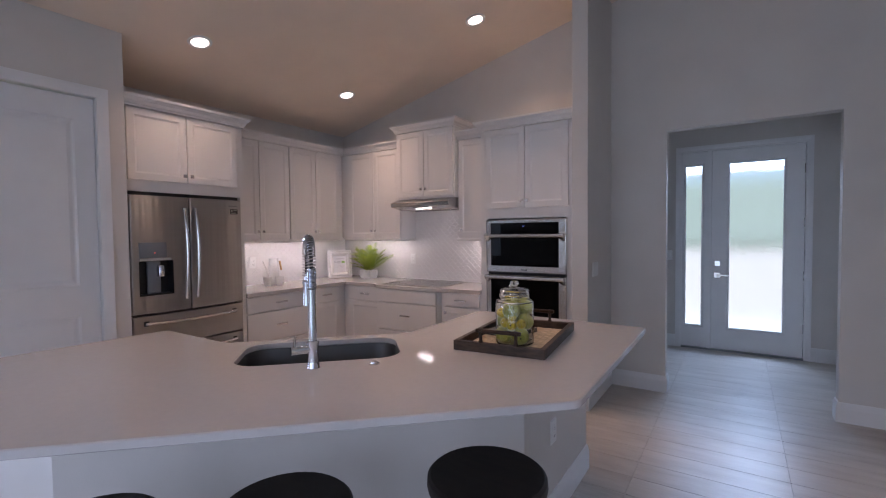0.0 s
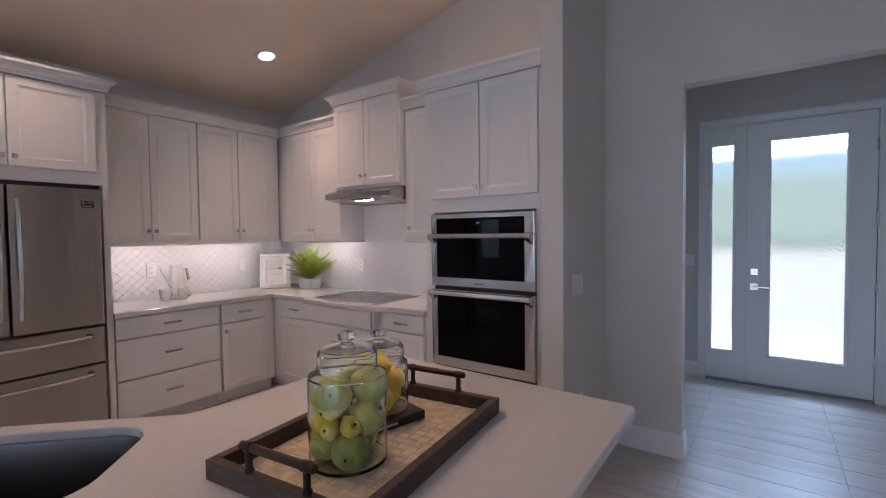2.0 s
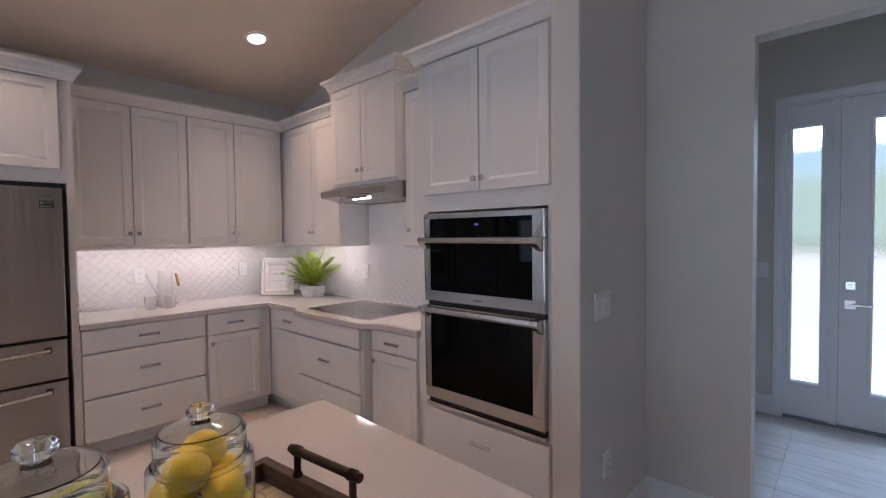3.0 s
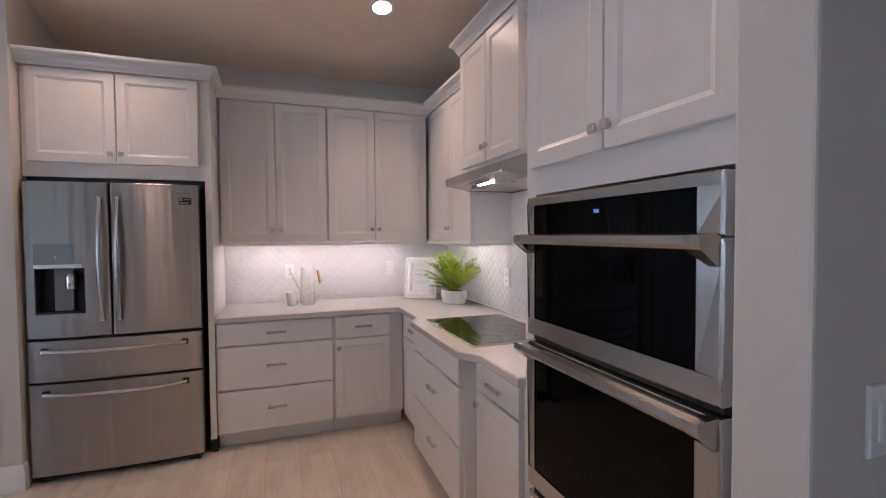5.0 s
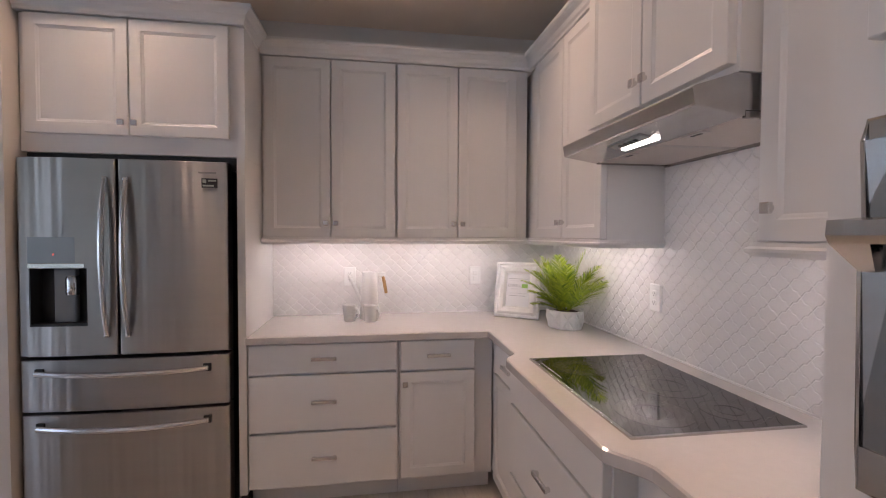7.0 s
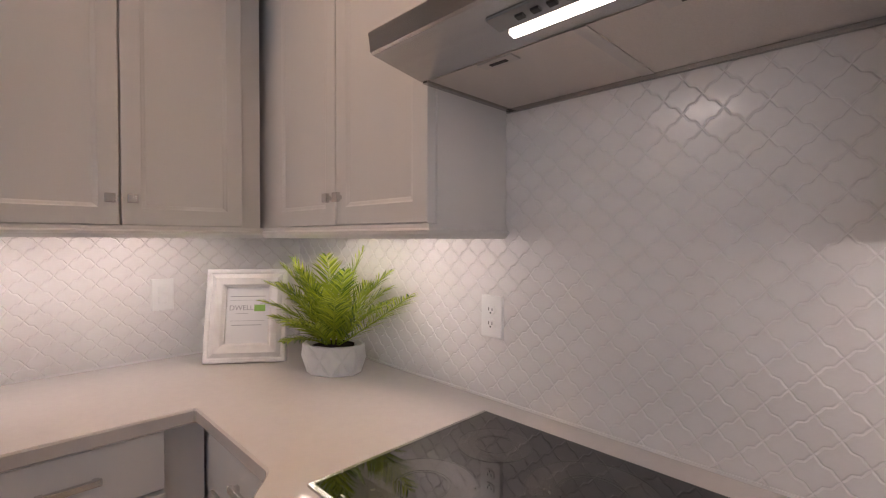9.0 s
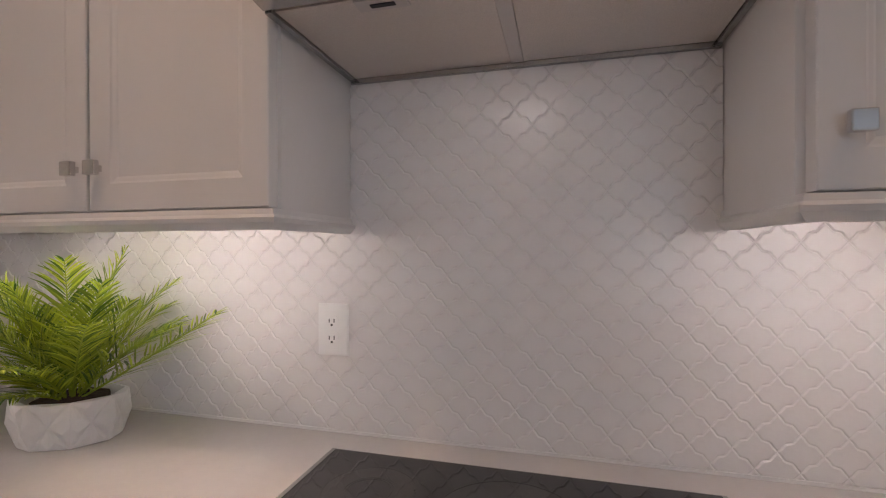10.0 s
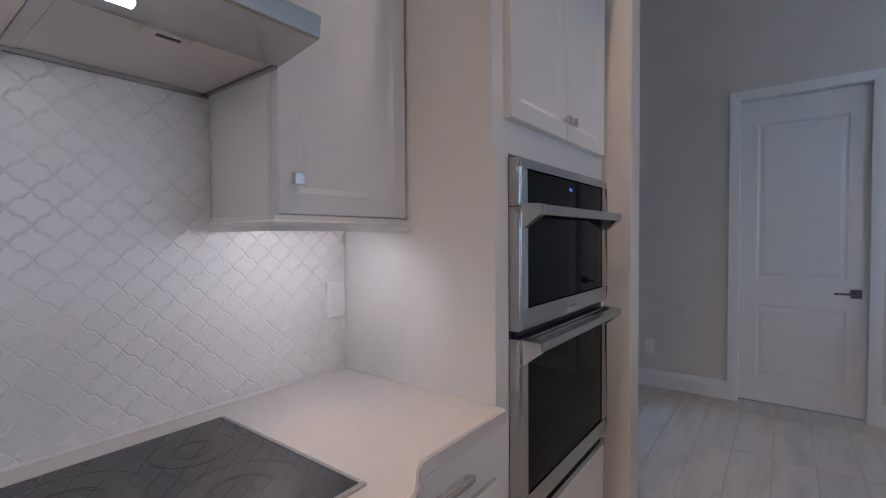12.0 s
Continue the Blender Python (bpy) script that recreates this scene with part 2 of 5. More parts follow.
solid("wall_foyer", WALL, "grey painted foyer walls around the entrance", "wall", [
    (3.2, FDX0 + 0.07, FDY, FDY + 0.14, 0, 3.0), (FDX1 - 0.07, EAST, FDY, FDY + 0.14, 0, 3.0), (FDX0 + 0.07, FDX1 - 0.07, FDY, FDY + 0.14, 2.45, 3.0),
    (3.2 - T, 3.2, T, FDY + 0.14, 0, 3.0), (EAST, EAST + T, HALL_Y + 0.11, FDY + 0.14, 0, 3.0)])
solid("ceiling_foyer", CEIL, "flat painted foyer ceiling", "ceiling", [(3.2 - T, EAST + T, HALL_Y + 0.11, FDY + 0.14, 3.0, 3.1)])
bm = bmesh.new()
box(bm, WEST - 0.2, EAST + 0.2, SOUTH - 0.2, 0.3, 0, 0.15, f=lambda x, y, z: (x, y, CEIL_Z + SLOPE * x + z))
tagged(part("ceiling", bm, CEIL), "sloped greige painted vaulted ceiling", "ceiling", kind="structure")

# ---- trim, doors and windows of the shell ----
BASE_P = [(-0.003, 0), (0.014, 0), (0.014, 0.105), (0.010, 0.128), (0.008, 0.140), (0.004, 0.152), (-0.003, 0.152)]


def base_run(path, label="tall white moulded baseboard"):
    bm = bmesh.new()
    sweep_profile(bm, path, BASE_P)
    tagged(part("baseboard", bm, TRIM), label, "baseboard", kind="structure")


def sweep_profile(bm, path, profile):
    n, rings = len(path), []
    for i, p in enumerate(path):
        p = Vector(p)
        a = (p - Vector(path[i - 1])).normalized() if i else None
        b = (Vector(path[i + 1]) - p).normalized() if i < n - 1 else None
        n0 = Vector((a.y, -a.x)) if a else Vector((b.y, -b.x))
        n1 = Vector((b.y, -b.x)) if b else n0
        m = (n0 + n1).normalized()
        m = m / max(0.3, m.dot(n0))
        rings.append([(p.x + m.x * o, p.y + m.y * o, h) for o, h in profile])
    loops(bm, rings)


g = 0.001
base_run([(3.364 - g, -0.65), (3.364 - g, -0.723 - g), (3.496 + g, -0.723 - g), (3.496 + g, HALL_Y - g), (3.971 + g, HALL_Y - g), (3.971 + g, HALL_Y + 0.111 + g), (3.2 + g, HALL_Y + 0.111 + g), (3.2 + g, FDY - g), (3.848, FDY - g)])
base_run([(5.199, FDY - g), (EAST - g, FDY - g), (EAST - g, HALL_Y + 0.111 + g), (5.164 - g, HALL_Y + 0.111 + g), (5.164 - g, HALL_Y - g), (EAST - g, HALL_Y - g), (EAST - g, -0.862)])
base_run([(EAST - g, -1.788), (EAST - g, -4.89)])
base_run([(PX + g, -4.15), (PX + g, -3.965)])
base_run([(PX + g, -3.013), (PX + g, PY + g), (0.68, PY + g)])


def casing(u0, u1, z1, v, f, w=0.068):
    """White door casing on a wall face: two legs and a head."""
    bm = bmesh.new()
    outer = [(u0 - w, 0.0), (u0 - w, z1 + w), (u1 + w, z1 + w), (u1 + w, 0.0)]
    inner = [(u0, 0.0), (u0, z1), (u1, z1), (u1, 0.0)]
    mid = [(u0 - w * 0.5, 0.0), (u0 - w * 0.5, z1 + w * 0.5), (u1 + w * 0.5, z1 + w * 0.5), (u1 + w * 0.5, 0.0)]
    rings = []
    for i in range(4):
        (oa, oz), (ma, mz), (ia, iz) = outer[i], mid[i], inner[i]
        rings.append([f(oa, v - 0.001, oz), f(oa, v + 0.019, oz), f(ma, v + 0.017, mz), f(ia, v + 0.012, iz), f(ia, v - 0.001, iz)])
    loops(bm, rings)
    return bm


def slab_door(f, u0, u1, z0, z1, v, panels, name, label, thick=0.035):
    """An interior door with moulded panels; v is its face."""
    root = thing(name, f((u0 + u1) / 2, v, z0), label, "door", kind="structure")
    s = 0.115
    zs = [z0] + [q for p in panels for q in p] + [z1]
    bm = bmesh.new()
    box(bm, u0, u0 + s, v - thick, v, z0, z1, f=f)
    box(bm, u1 - s, u1, v - thick, v, z0, z1, f=f)
    for a, b in zip(zs[::2], zs[1::2]):
        box(bm, u0 + s, u1 - s, v - thick, v, a, b, f=f)
    part("slab", bm, TRIM, root)
    for a, b in panels:
        bm = bmesh.new()
        panel(bm, u0 + s, u1 - s, a, b, [(0, v - thick + 0.004), (0, v - 0.002), (0.012, v - 0.009), (0.022, v - 0.009), (0.045, v - 0.003)], f)
        part("panel", bm, TRIM, root)
    return root


def lever(root, f, u, z, v, way, material=NICKEL):
    bm = bmesh.new()
    box(bm, u - 0.032, u + 0.032, v, v + 0.009, z - 0.032, z + 0.032, bev=0.002, f=f)
    box(bm, u - 0.009, u + 0.009, v + 0.009, v + 0.045, z - 0.009, z + 0.009, bev=0.002, f=f)
    box(bm, min(u, u + way * 0.125), max(u, u + way * 0.125), v + 0.036, v + 0.05, z - 0.008, z + 0.008, bev=0.003, f=f)
    part("lever_handle", bm, material, root, "square-rose lever handle")


# pantry door
ON_P = lambda u, v, z: (PX + v, u, z)
tagged(part("trim", casing(-3.90, -3.08, 2.45, 0, ON_P), TRIM), "white casing around the pantry door", "door casing", kind="structure")
pd = slab_door(ON_P, -3.893, -3.087, 0.012, 2.438, -0.03, ((0.24, 0.93), (1.13, 2.28)), "door_2", "white two-panel pantry door, closed")
lever(pd, ON_P, -3.83, 0.95, -0.03, 1)
solid("trim", TRIM, "white jamb around the pantry door", "door jamb", [(PX - T, PX, -3.9005, -3.8975, 0, 2.4475), (PX - T, PX, -3.0825, -3.0795, 0, 2.4475), (PX - T, PX, -3.9005, -3.0795, 2.4475, 2.4505)])

# east door
ON_E = lambda u, v, z: (EAST - v, u, z)
tagged(part("trim", casing(-1.718, -0.93, 2.45, 0, ON_E), TRIM), "white casing around the hall door", "door casing", kind="structure")
ed = slab_door(ON_E, -1.714, -0.934, 0.014, 2.444, -0.06, ((0.22, 0.80), (1.02, 2.25)), "door_3", "white two-panel interior door, closed")
lever(ed, ON_E, -1.65, 0.925, -0.06, 1, mat("dark_nickel", (0.12, 0.12, 0.13), 0.3, 0.9))
solid("trim", TRIM, "white jamb around the hall door", "door jamb", [(EAST, EAST + T, -1.7185, -1.7155, 0, 2.4475), (EAST, EAST + T, -0.9325, -0.9295, 0, 2.4475), (EAST, EAST + T, -1.7185, -0.9295, 2.4475, 2.4505)])

# entrance: door with full glass, and one sidelight
ON_D = lambda u, v, z: (u, FDY - v, z)
tagged(part("trim", casing(3.902, 5.145, 2.452, 0, ON_D, 0.052), TRIM), "white casing around the entrance", "door casing", kind="structure")
OBSC = bpy.data.materials.new("obscure_glass")
OBSC.use_nodes = True
nt = OBSC.node_tree
b = nt.nodes["Principled BSDF"]
b.inputs["Base Color"].default_value = (0.89, 1.0, 0.97, 1)
b.inputs["Transmission Weight"].default_value, b.inputs["Roughness"].default_value, b.inputs["IOR"].default_value = 1.0, 0.12, 1.3
nz, bp = nt.nodes.new("ShaderNodeTexNoise"), nt.nodes.new("ShaderNodeBump")
nz.inputs["Scale"].default_value = 70
bp.inputs["Strength"].default_value, bp.inputs["Distance"].default_value = 0.5, 0.004
nt.links.new(nz.outputs[0], bp.inputs["Height"])
nt.links.new(bp.outputs[0], b.inputs["Normal"])


def glazed(root, name, u0, u1, z0, z1, g, v):
    """A framed leaf with one pane; g: the pane's u0, u1, z0, z1."""
    a, b, c, d = g
    bm = bmesh.new()
    for bx in ((u0, a, v - 0.044, v, z0, z1), (b, u1, v - 0.044, v, z0, z1), (a, b, v - 0.044, v, z0, c), (a, b, v - 0.044, v, d, z1)):
        box(bm, *bx, f=ON_D)
    leaf = part(name, bm, TRIM, root)
    bm = bmesh.new()
    for s in (0, 1):
        vv = v if s == 0 else v - 0.044
        w = 0.006 if s == 0 else -0.006
        rings = [[ON_D(x, vv, z), ON_D(x + dx * 0.5, vv + w, z + dz * 0.5), ON_D(x + dx, vv, z + dz)] for x, z, dx, dz in
                 ((a - 0.022, c - 0.022, 0.03, 0.03), (b + 0.022, c - 0.022, -0.03, 0.03), (b + 0.022, d + 0.022, -0.03, -0.03), (a - 0.022, d + 0.022, 0.03, -0.03), (a - 0.022, c - 0.022, 0.03, 0.03))]
        loops(bm, rings, cap0=False, cap1=False)
    part("glazing_bead", bm, TRIM, leaf)
    bm = bmesh.new()
    box(bm, a, b, v - 0.026, v - 0.020, c, d, f=ON_D)
    pane = part("pane", bm, OBSC, leaf, "rippled obscure glass pane")
    pane.visible_shadow = False
    return leaf


fd_root = thing("door_1", (4.69, FDY, 0), "white entrance door with full-length obscure glass and sidelight", "front door", kind="structure")
leaf = glazed(fd_root, "leaf", 4.239, 5.128, 0.02, 2.434, (4.414, 4.948, 0.277, 2.273), -0.02)
side = glazed(fd_root, "sidelight", 3.915, 4.189, 0.02, 2.434, (3.950, 4.137, 0.285, 2.27), -0.02)
boxes("frame", [(3.899, 3.914, 1.97, 2.10, 0, 2.45), (4.190, 4.237, 1.97, 2.10, 0, 2.436), (5.133, 5.165, 1.97, 2.10, 0, 2.45), (3.9145, 5.132, 1.97, 2.10, 2.437, 2.452)], TRIM, fd_root)
# Black stops added behind the leaf gaps so no outside light shows through.
boxes("door_stop", [(4.176, 4.262, 2.036, 2.10, 0.018, 2.437), (5.108, 5.132, 2.036, 2.10, 0.018, 2.437), (4.262, 5.108, 2.036, 2.10, 2.42, 2.437)], BLACK, fd_root, "dark door stop added to block light through the gaps")
boxes("threshold", [(3.9145, 5.132, 1.955, 2.12, 0.0, 0.017)], GREYP, fd_root, "grey metal threshold")
bm = bmesh.new()
box(bm, 4.272, 4.332, -0.02, -0.004, 1.035, 1.097, bev=0.004, f=ON_D)
box(bm, 4.293, 4.311, -0.004, 0.012, 1.058, 1.074, bev=0.003, f=ON_D)
part("deadbolt", bm, CHROME, leaf, "square chrome deadbolt plate")
lever(leaf, ON_D, 4.302, 0.925, -0.02, 1, NICKEL)
for z in (0.35, 0.95, 1.55, 2.15):
    boxes("hinge", [(5.122, 5.14, -0.022, -0.008, z - 0.05, z + 0.05)], NICKEL, leaf, f=ON_D)

# ---- switches and outlets ----
def wall_plate(f, u, z, v, kind, label, w=0.075, gangs=1):
    root = thing("wall_outlet" if kind == "outlet" else "light_switch", f(u, v, z), label, "outlet" if kind == "outlet" else "switch")
    wide = w + (gangs - 1) * 0.046
    bm = bmesh.new()
    panel(bm, u - wide / 2, u + wide / 2, z - 0.0605, z + 0.0605, [(0, v - 0.0045), (0, v + 0.004), (0.003, v + 0.0065)], f)
    part("cover_plate", bm, PLASTIC, root)
    for gidx in range(gangs):
        c = u + (gidx - (gangs - 1) / 2) * 0.046
        if kind == "outlet":
            for dz in (-0.02, 0.02):
                bm = bmesh.new()
                lathe(bm, [(0.0165, 0), (0.0165, 0.0025), (0.015, 0.0035)], (0, 0, 0), 16)
                for vert in bm.verts:
                    x, y, h = vert.co
                    vert.co = f(c + x, v + 0.0063 + h, z + dz + max(-0.0135, min(0.0135, y)))
                bmesh.ops.recalc_face_normals(bm, faces=bm.faces[:])
                socket = part("socket", bm, PLASTIC, root)
                boxes("slot", [(c - 0.0075, c - 0.005, v + 0.0095, v + 0.0102, z + dz - 0.003, z + dz + 0.006), (c + 0.005, c + 0.0075, v + 0.0095, v + 0.0102, z + dz - 0.003, z + dz + 0.006),
                               (c - 0.0025, c + 0.0025, v + 0.0095, v + 0.0102, z + dz - 0.011, z + dz - 0.006)], BLACK, socket, f=f)
        elif kind == "double":
            for dz in (-0.0185, 0.0185):
                bm = bmesh.new()
                panel(bm, c - 0.016, c + 0.016, z + dz - 0.015, z + dz + 0.015, [(0, v + 0.006), (0, v + 0.009), (0.004, v + 0.011)], f)
                part("rocker", bm, PLASTIC, root)
        else:
            bm = bmesh.new()
            panel(bm, c - 0.0165, c + 0.0165, z - 0.033, z + 0.033, [(0, v + 0.006), (0, v + 0.009), (0.003, v + 0.0105)], f)
            part("rocker", bm, PLASTIC, root)
    return root


TV = 0.0165     # a little proud of the wall tiles
wall_plate(ON_X, -1.42, 1.165, TV, "outlet", "white duplex outlet on the tiled wall behind the jug")
wall_plate(ON_X, -0.58, 1.165, TV, "double", "white double rocker switch on the tiled wall")
wall_plate(ON_Y, 1.182, 1.16, TV, "outlet", "white duplex outlet on the tiled wall by the cooktop")
wall_plate(ON_Y, 2.407, 1.16, TV, "double", "white double rocker switch on tiles beside the ovens")
ON_S = lambda u, v, z: (3.495 + v, u, z)
wall_plate(ON_S, -0.505, 1.15, 0, "switch", "wide white switch plate on the greige wall end", gangs=3)
wall_plate(ON_S, -0.455, 0.42, 0, "outlet", "white duplex outlet low on the wall end")
wall_plate(ON_D, 3.775, 1.16, 0, "switch", "white light switch beside the entrance door")
wall_plate(ON_E, -0.26, 0.36, 0, "outlet", "white duplex outlet low on the hall wall")

# ---- nook window, and unseen sliders and side window added for daylight, behind the walk ----
ON_W = lambda u, v, z: (u, SOUTH + v, z)
ON_G = lambda u, v, z: (EAST - v, u, z)
ON_N = lambda u, v, z: (WEST + v, u, z)
CLEAR = glass("clear_pane", 0.0)
for nm, f, u0, u1, z0, z1, cols in (("window_1", ON_W, -0.9, -0.3, 0.85, 1.8, 1), ("window_2", ON_W, 2.25, 5.55, 0.02, 2.45, 3), ("window_3", ON_G, -6.7, -4.9, 0.02, 2.45, 2), ("window_4", ON_N, -6.2, -4.8, 0.6, 2.3, 2)):
    root = thing(nm, f((u0 + u1) / 2, 0, z0), "white-framed window out of direct view, placed for daylight", "window", kind="structure")
    boxes("window_frame", [(u0, u0 + 0.05, -0.1, -0.03, z0, z1), (u1 - 0.05, u1, -0.1, -0.03, z0, z1), (u0 + 0.05, u1 - 0.05, -0.1, -0.03, z0, z0 + 0.05), (u0 + 0.05, u1 - 0.05, -0.1, -0.03, z1 - 0.05, z1)], TRIM, root, f=f)
    for i in range(cols):
        a = u0 + 0.05 + (u1 - u0 - 0.1) * i / cols
        c = u0 + 0.05 + (u1 - u0 - 0.1) * (i + 1) / cols
        if i:
            boxes("mullion", [(a - 0.025, a + 0.025, -0.09, -0.035, z0 + 0.05, z1 - 0.05)], TRIM, root, f=f)
        pane = boxes("pane", [(a + 0.026, c - 0.026, -0.07, -0.064, z0 + 0.051, z1 - 0.051)], CLEAR, root, f=f)
        pane.visible_shadow = False

# ---- outside ----
GRASS = mat("lawn", (0.07, 0.12, 0.035), 0.9, vary=0.35, scale=3, bump=0.6, bump_scale=60)
bm = bmesh.new()
box(bm, -400, 400, -400, 400, -0.35, -0.15)
tagged(part("ground", bm, GRASS), "green lawn around the house", "lawn", kind="structure")
PORCH = mat("pale_concrete", (0.68, 0.66, 0.63), 0.8, vary=0.1, scale=5, bump=0.3)
solid("pavement", PORCH, "pale concrete porch and drive", "pavement", [(3.0, 6.2, 2.13, 4.2, -0.14, -0.02), (-14.0, 24.0, 4.2, 40.0, -0.148, -0.06)])
# Far trees emit a pale tint that imitates bright outdoor haze.
HAZE = mat("far_trees_haze_glow", (0.10, 0.16, 0.07), 0.9, vary=0.4, scale=0.4)
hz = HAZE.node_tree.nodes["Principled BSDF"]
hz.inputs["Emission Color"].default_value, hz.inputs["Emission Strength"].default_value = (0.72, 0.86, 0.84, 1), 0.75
solid("backdrop", HAZE, "distant line of green trees with glowing painted haze", "trees", [(-60, 70, 62, 63, -0.2, 7.5), (-60, 70, -63, -62, -0.2, 7)])
solid("porch_roof", TRIM, "white porch ceiling over the entrance", "porch roof", [(2.6, 6.2, 2.15, 4.5, 3.25, 3.4)])
solid("porch_beam", TRIM, "white beam along the porch edge", "porch beam", [(2.6, 6.2, 4.32, 4.5, 2.43, 3.248)])

# ---- kitchen cabinets ----
DOOR_STEPS = [(0, -0.0079), (0, 0.017), (0.002, 0.019), (0.052, 0.019), (0.056, 0.0165), (0.062, 0.0145), (0.066, 0.0125)]
FLAT_STEPS = [(0, -0.0079), (0, 0.016), (0.003, 0.019)]


def front(name, u0, u1, z0, z1, v, f, parent, flat=False, knob=None, bar=None):
    """A cabinet door or drawer front on the plane v, with a square knob or a bar pull."""
    g = 0.0033
    bm = bmesh.new()
    panel(bm, u0 + g, u1 - g, z0 + g, z1 - g, [(i, v + d) for i, d in (FLAT_STEPS if flat else DOOR_STEPS)], f)
    ob = part(name, bm, CAB, parent)
    if knob:
        ku, kz = knob
        bm = bmesh.new()
        box(bm, ku - 0.006, ku + 0.006, v + 0.017, v + 0.032, kz - 0.006, kz + 0.006, f=f)
        box(bm, ku - 0.014, ku + 0.014, v + 0.030, v + 0.042, kz - 0.014, kz + 0.014, bev=0.002, f=f)
        part("knob", bm, NICKEL, ob, "square satin nickel knob")
    if bar:
        bu, bz = bar
        bm = bmesh.new()
        for s in (-1, 1):
            box(bm, bu + s * 0.052 - 0.007, bu + s * 0.052 + 0.007, v + 0.017, v + 0.034, bz - 0.006, bz + 0.006, f=f)
        box(bm, bu - 0.064, bu + 0.064, v + 0.030, v + 0.042, bz - 0.009, bz + 0.009, bev=0.003, f=f)
        part("pull", bm, NICKEL, ob, "satin nickel bar pull")
    return ob


def sweep(bm, path, profile, z):
    """Run a moulding profile of (outward, up) pairs along an open path of corner points; out is to the path's right."""
    n, rings = len(path), []
    for i, p in enumerate(path):
        p = Vector(p)
        a = (p - Vector(path[i - 1])).normalized() if i else None
        b = (Vector(path[i + 1]) - p).normalized() if i < n - 1 else None
        n0 = Vector((a.y, -a.x)) if a else Vector((b.y, -b.x))
        n1 = Vector((b.y, -b.x)) if b else n0
        m = (n0 + n1).normalized()
        m = m / max(0.3, m.dot(n0))
        rings.append([(p.x + m.x * o, p.y + m.y * o, z + h) for o, h in profile])
    loops(bm, rings)


CROWN = [(-0.02, 0), (0.004, 0), (0.006, 0.012), (0.014, 0.022), (0.02, 0.042), (0.038, 0.060), (0.046, 0.064), (0.05, 0.072), (0.05, 0.085), (-0.02, 0.085)]
RAIL = [(-0.02, 0), (0.0, 0), (0.012, 0.012), (0.014, 0.02), (0.006, 0.026), (0.004, 0.036), (-0.02, 0.036)]
UD = 0.287                      # depth of the wall cabinets
UZ0, UZ1 = 1.402, 2.455


def crown_on(name, path, z, parent=None, profile=CROWN, label=""):
    bm = bmesh.new()
    sweep(bm, path, profile, z)
    return part(name, bm, CAB, parent, label)


def wall_cabinet(f, u0, u1, z0, z1, depth, doors, knobs, label, body_v=0.0):
    """A wall cabinet with its doors; doors are (u0, u1), knobs the u of each."""
    at = f((u0 + u1) / 2, 0, z0)
    root = thing("wall_cabinet", at, label, "cabinet", "kitchen wall cabinets")
    boxes("body", [(u0 + 0.0005, u1 - 0.0005, body_v, depth - 0.008, z0 - 0.018, z1)], CAB, root, f=f)
    for (a, b), k in zip(doors, knobs):
        front("door", a, b, z0, z1 - 0.004, depth, f, root, knob=(k, z0 + 0.085))
    return root


WHITE_DOORS = "white painted wall cabinet with two recessed-panel doors"
wall_cabinet(ON_X, -1.904, -1.133, 1.42, 2.462, UD, [(-1.89, -1.514), (-1.514, -1.137)], [-1.543, -1.485], WHITE_DOORS)
wall_cabinet(ON_X, -1.132, -0.31, 1.42, 2.462, UD, [(-1.128, -0.756), (-0.756, -0.384)], [-0.785, -0.727], WHITE_DOORS + " beside the corner")
wall_cabinet(ON_Y, 0.002, 1.222, 1.42, 2.462, UD, [(0.40, 0.81), (0.81, 1.218)], [0.781, 0.839], WHITE_DOORS + " at the corner")
single = wall_cabinet(ON_Y, 2.003, 2.453, 1.42, 2.455, UD, [(2.012, 2.449)], [2.055], "narrow white wall cabinet with one door beside the hood")
hood_cab = wall_cabinet(ON_Y, 1.2235, 2.0025, 1.872, 2.602, 0.362, [(1.235, 1.614), (1.614, 1.993)], [1.585, 1.643], "tall white wall cabinet standing proud over the range hood")
tagged(crown_on("trim", [(0.307, -1.904), (0.307, -0.307), (1.2225, -0.307)], 2.462), "white crown moulding along the wall cabinet tops", "crown moulding", kind="structure")
tagged(crown_on("trim", [(0.307, -1.904), (0.307, -0.307), (1.2225, -0.307), (1.2225, 0.0)], 1.384, profile=RAIL), "white light rail under the wall cabinets", "light rail", kind="structure")
crown_on("crown", [(1.2225, 0.0), (1.2225, -0.382), (2.0035, -0.382), (2.0035, 0.0)], 2.602, hood_cab)
crown_on("crown", [(2.004, -0.307), (2.453, -0.307)], 2.455, single)
crown_on("light_rail", [(2.003, 0.0), (2.003, -0.307), (2.453, -0.307)], 1.384, single, RAIL)

# refrigerator surround
fc = thing("refrigerator_cabinet", (0.3, -2.4, 1.83), "white cabinet over the refrigerator with two doors", "cabinet")
boxes("body", [(0.002, 0.622, -2.90, -1.906, 1.822, 2.466)], CAB, fc)
# Black strip put into the open gap to give its shade.
boxes("gap_shade_strip", [(0.02, 0.60, -2.891, -1.95, 1.757, 1.8215)], BLACK, fc, "black strip painting the shaded gap above the refrigerator")
# Black block stands in for the shaded toe cut under the side panel.
boxes("toe_cut_shade", [(0.002, 0.60, -1.944, -1.9065, 0.0, 0.098)], BLACK, fc)
boxes("side_panel", [(0.002, 0.628, -1.944, -1.9065, 0.099, 1.8215)], CAB, fc)
boxes("side_panel", [(0.002, 0.5, -2.903, -2.893, 0.0, 1.8215)], BLACK, fc)
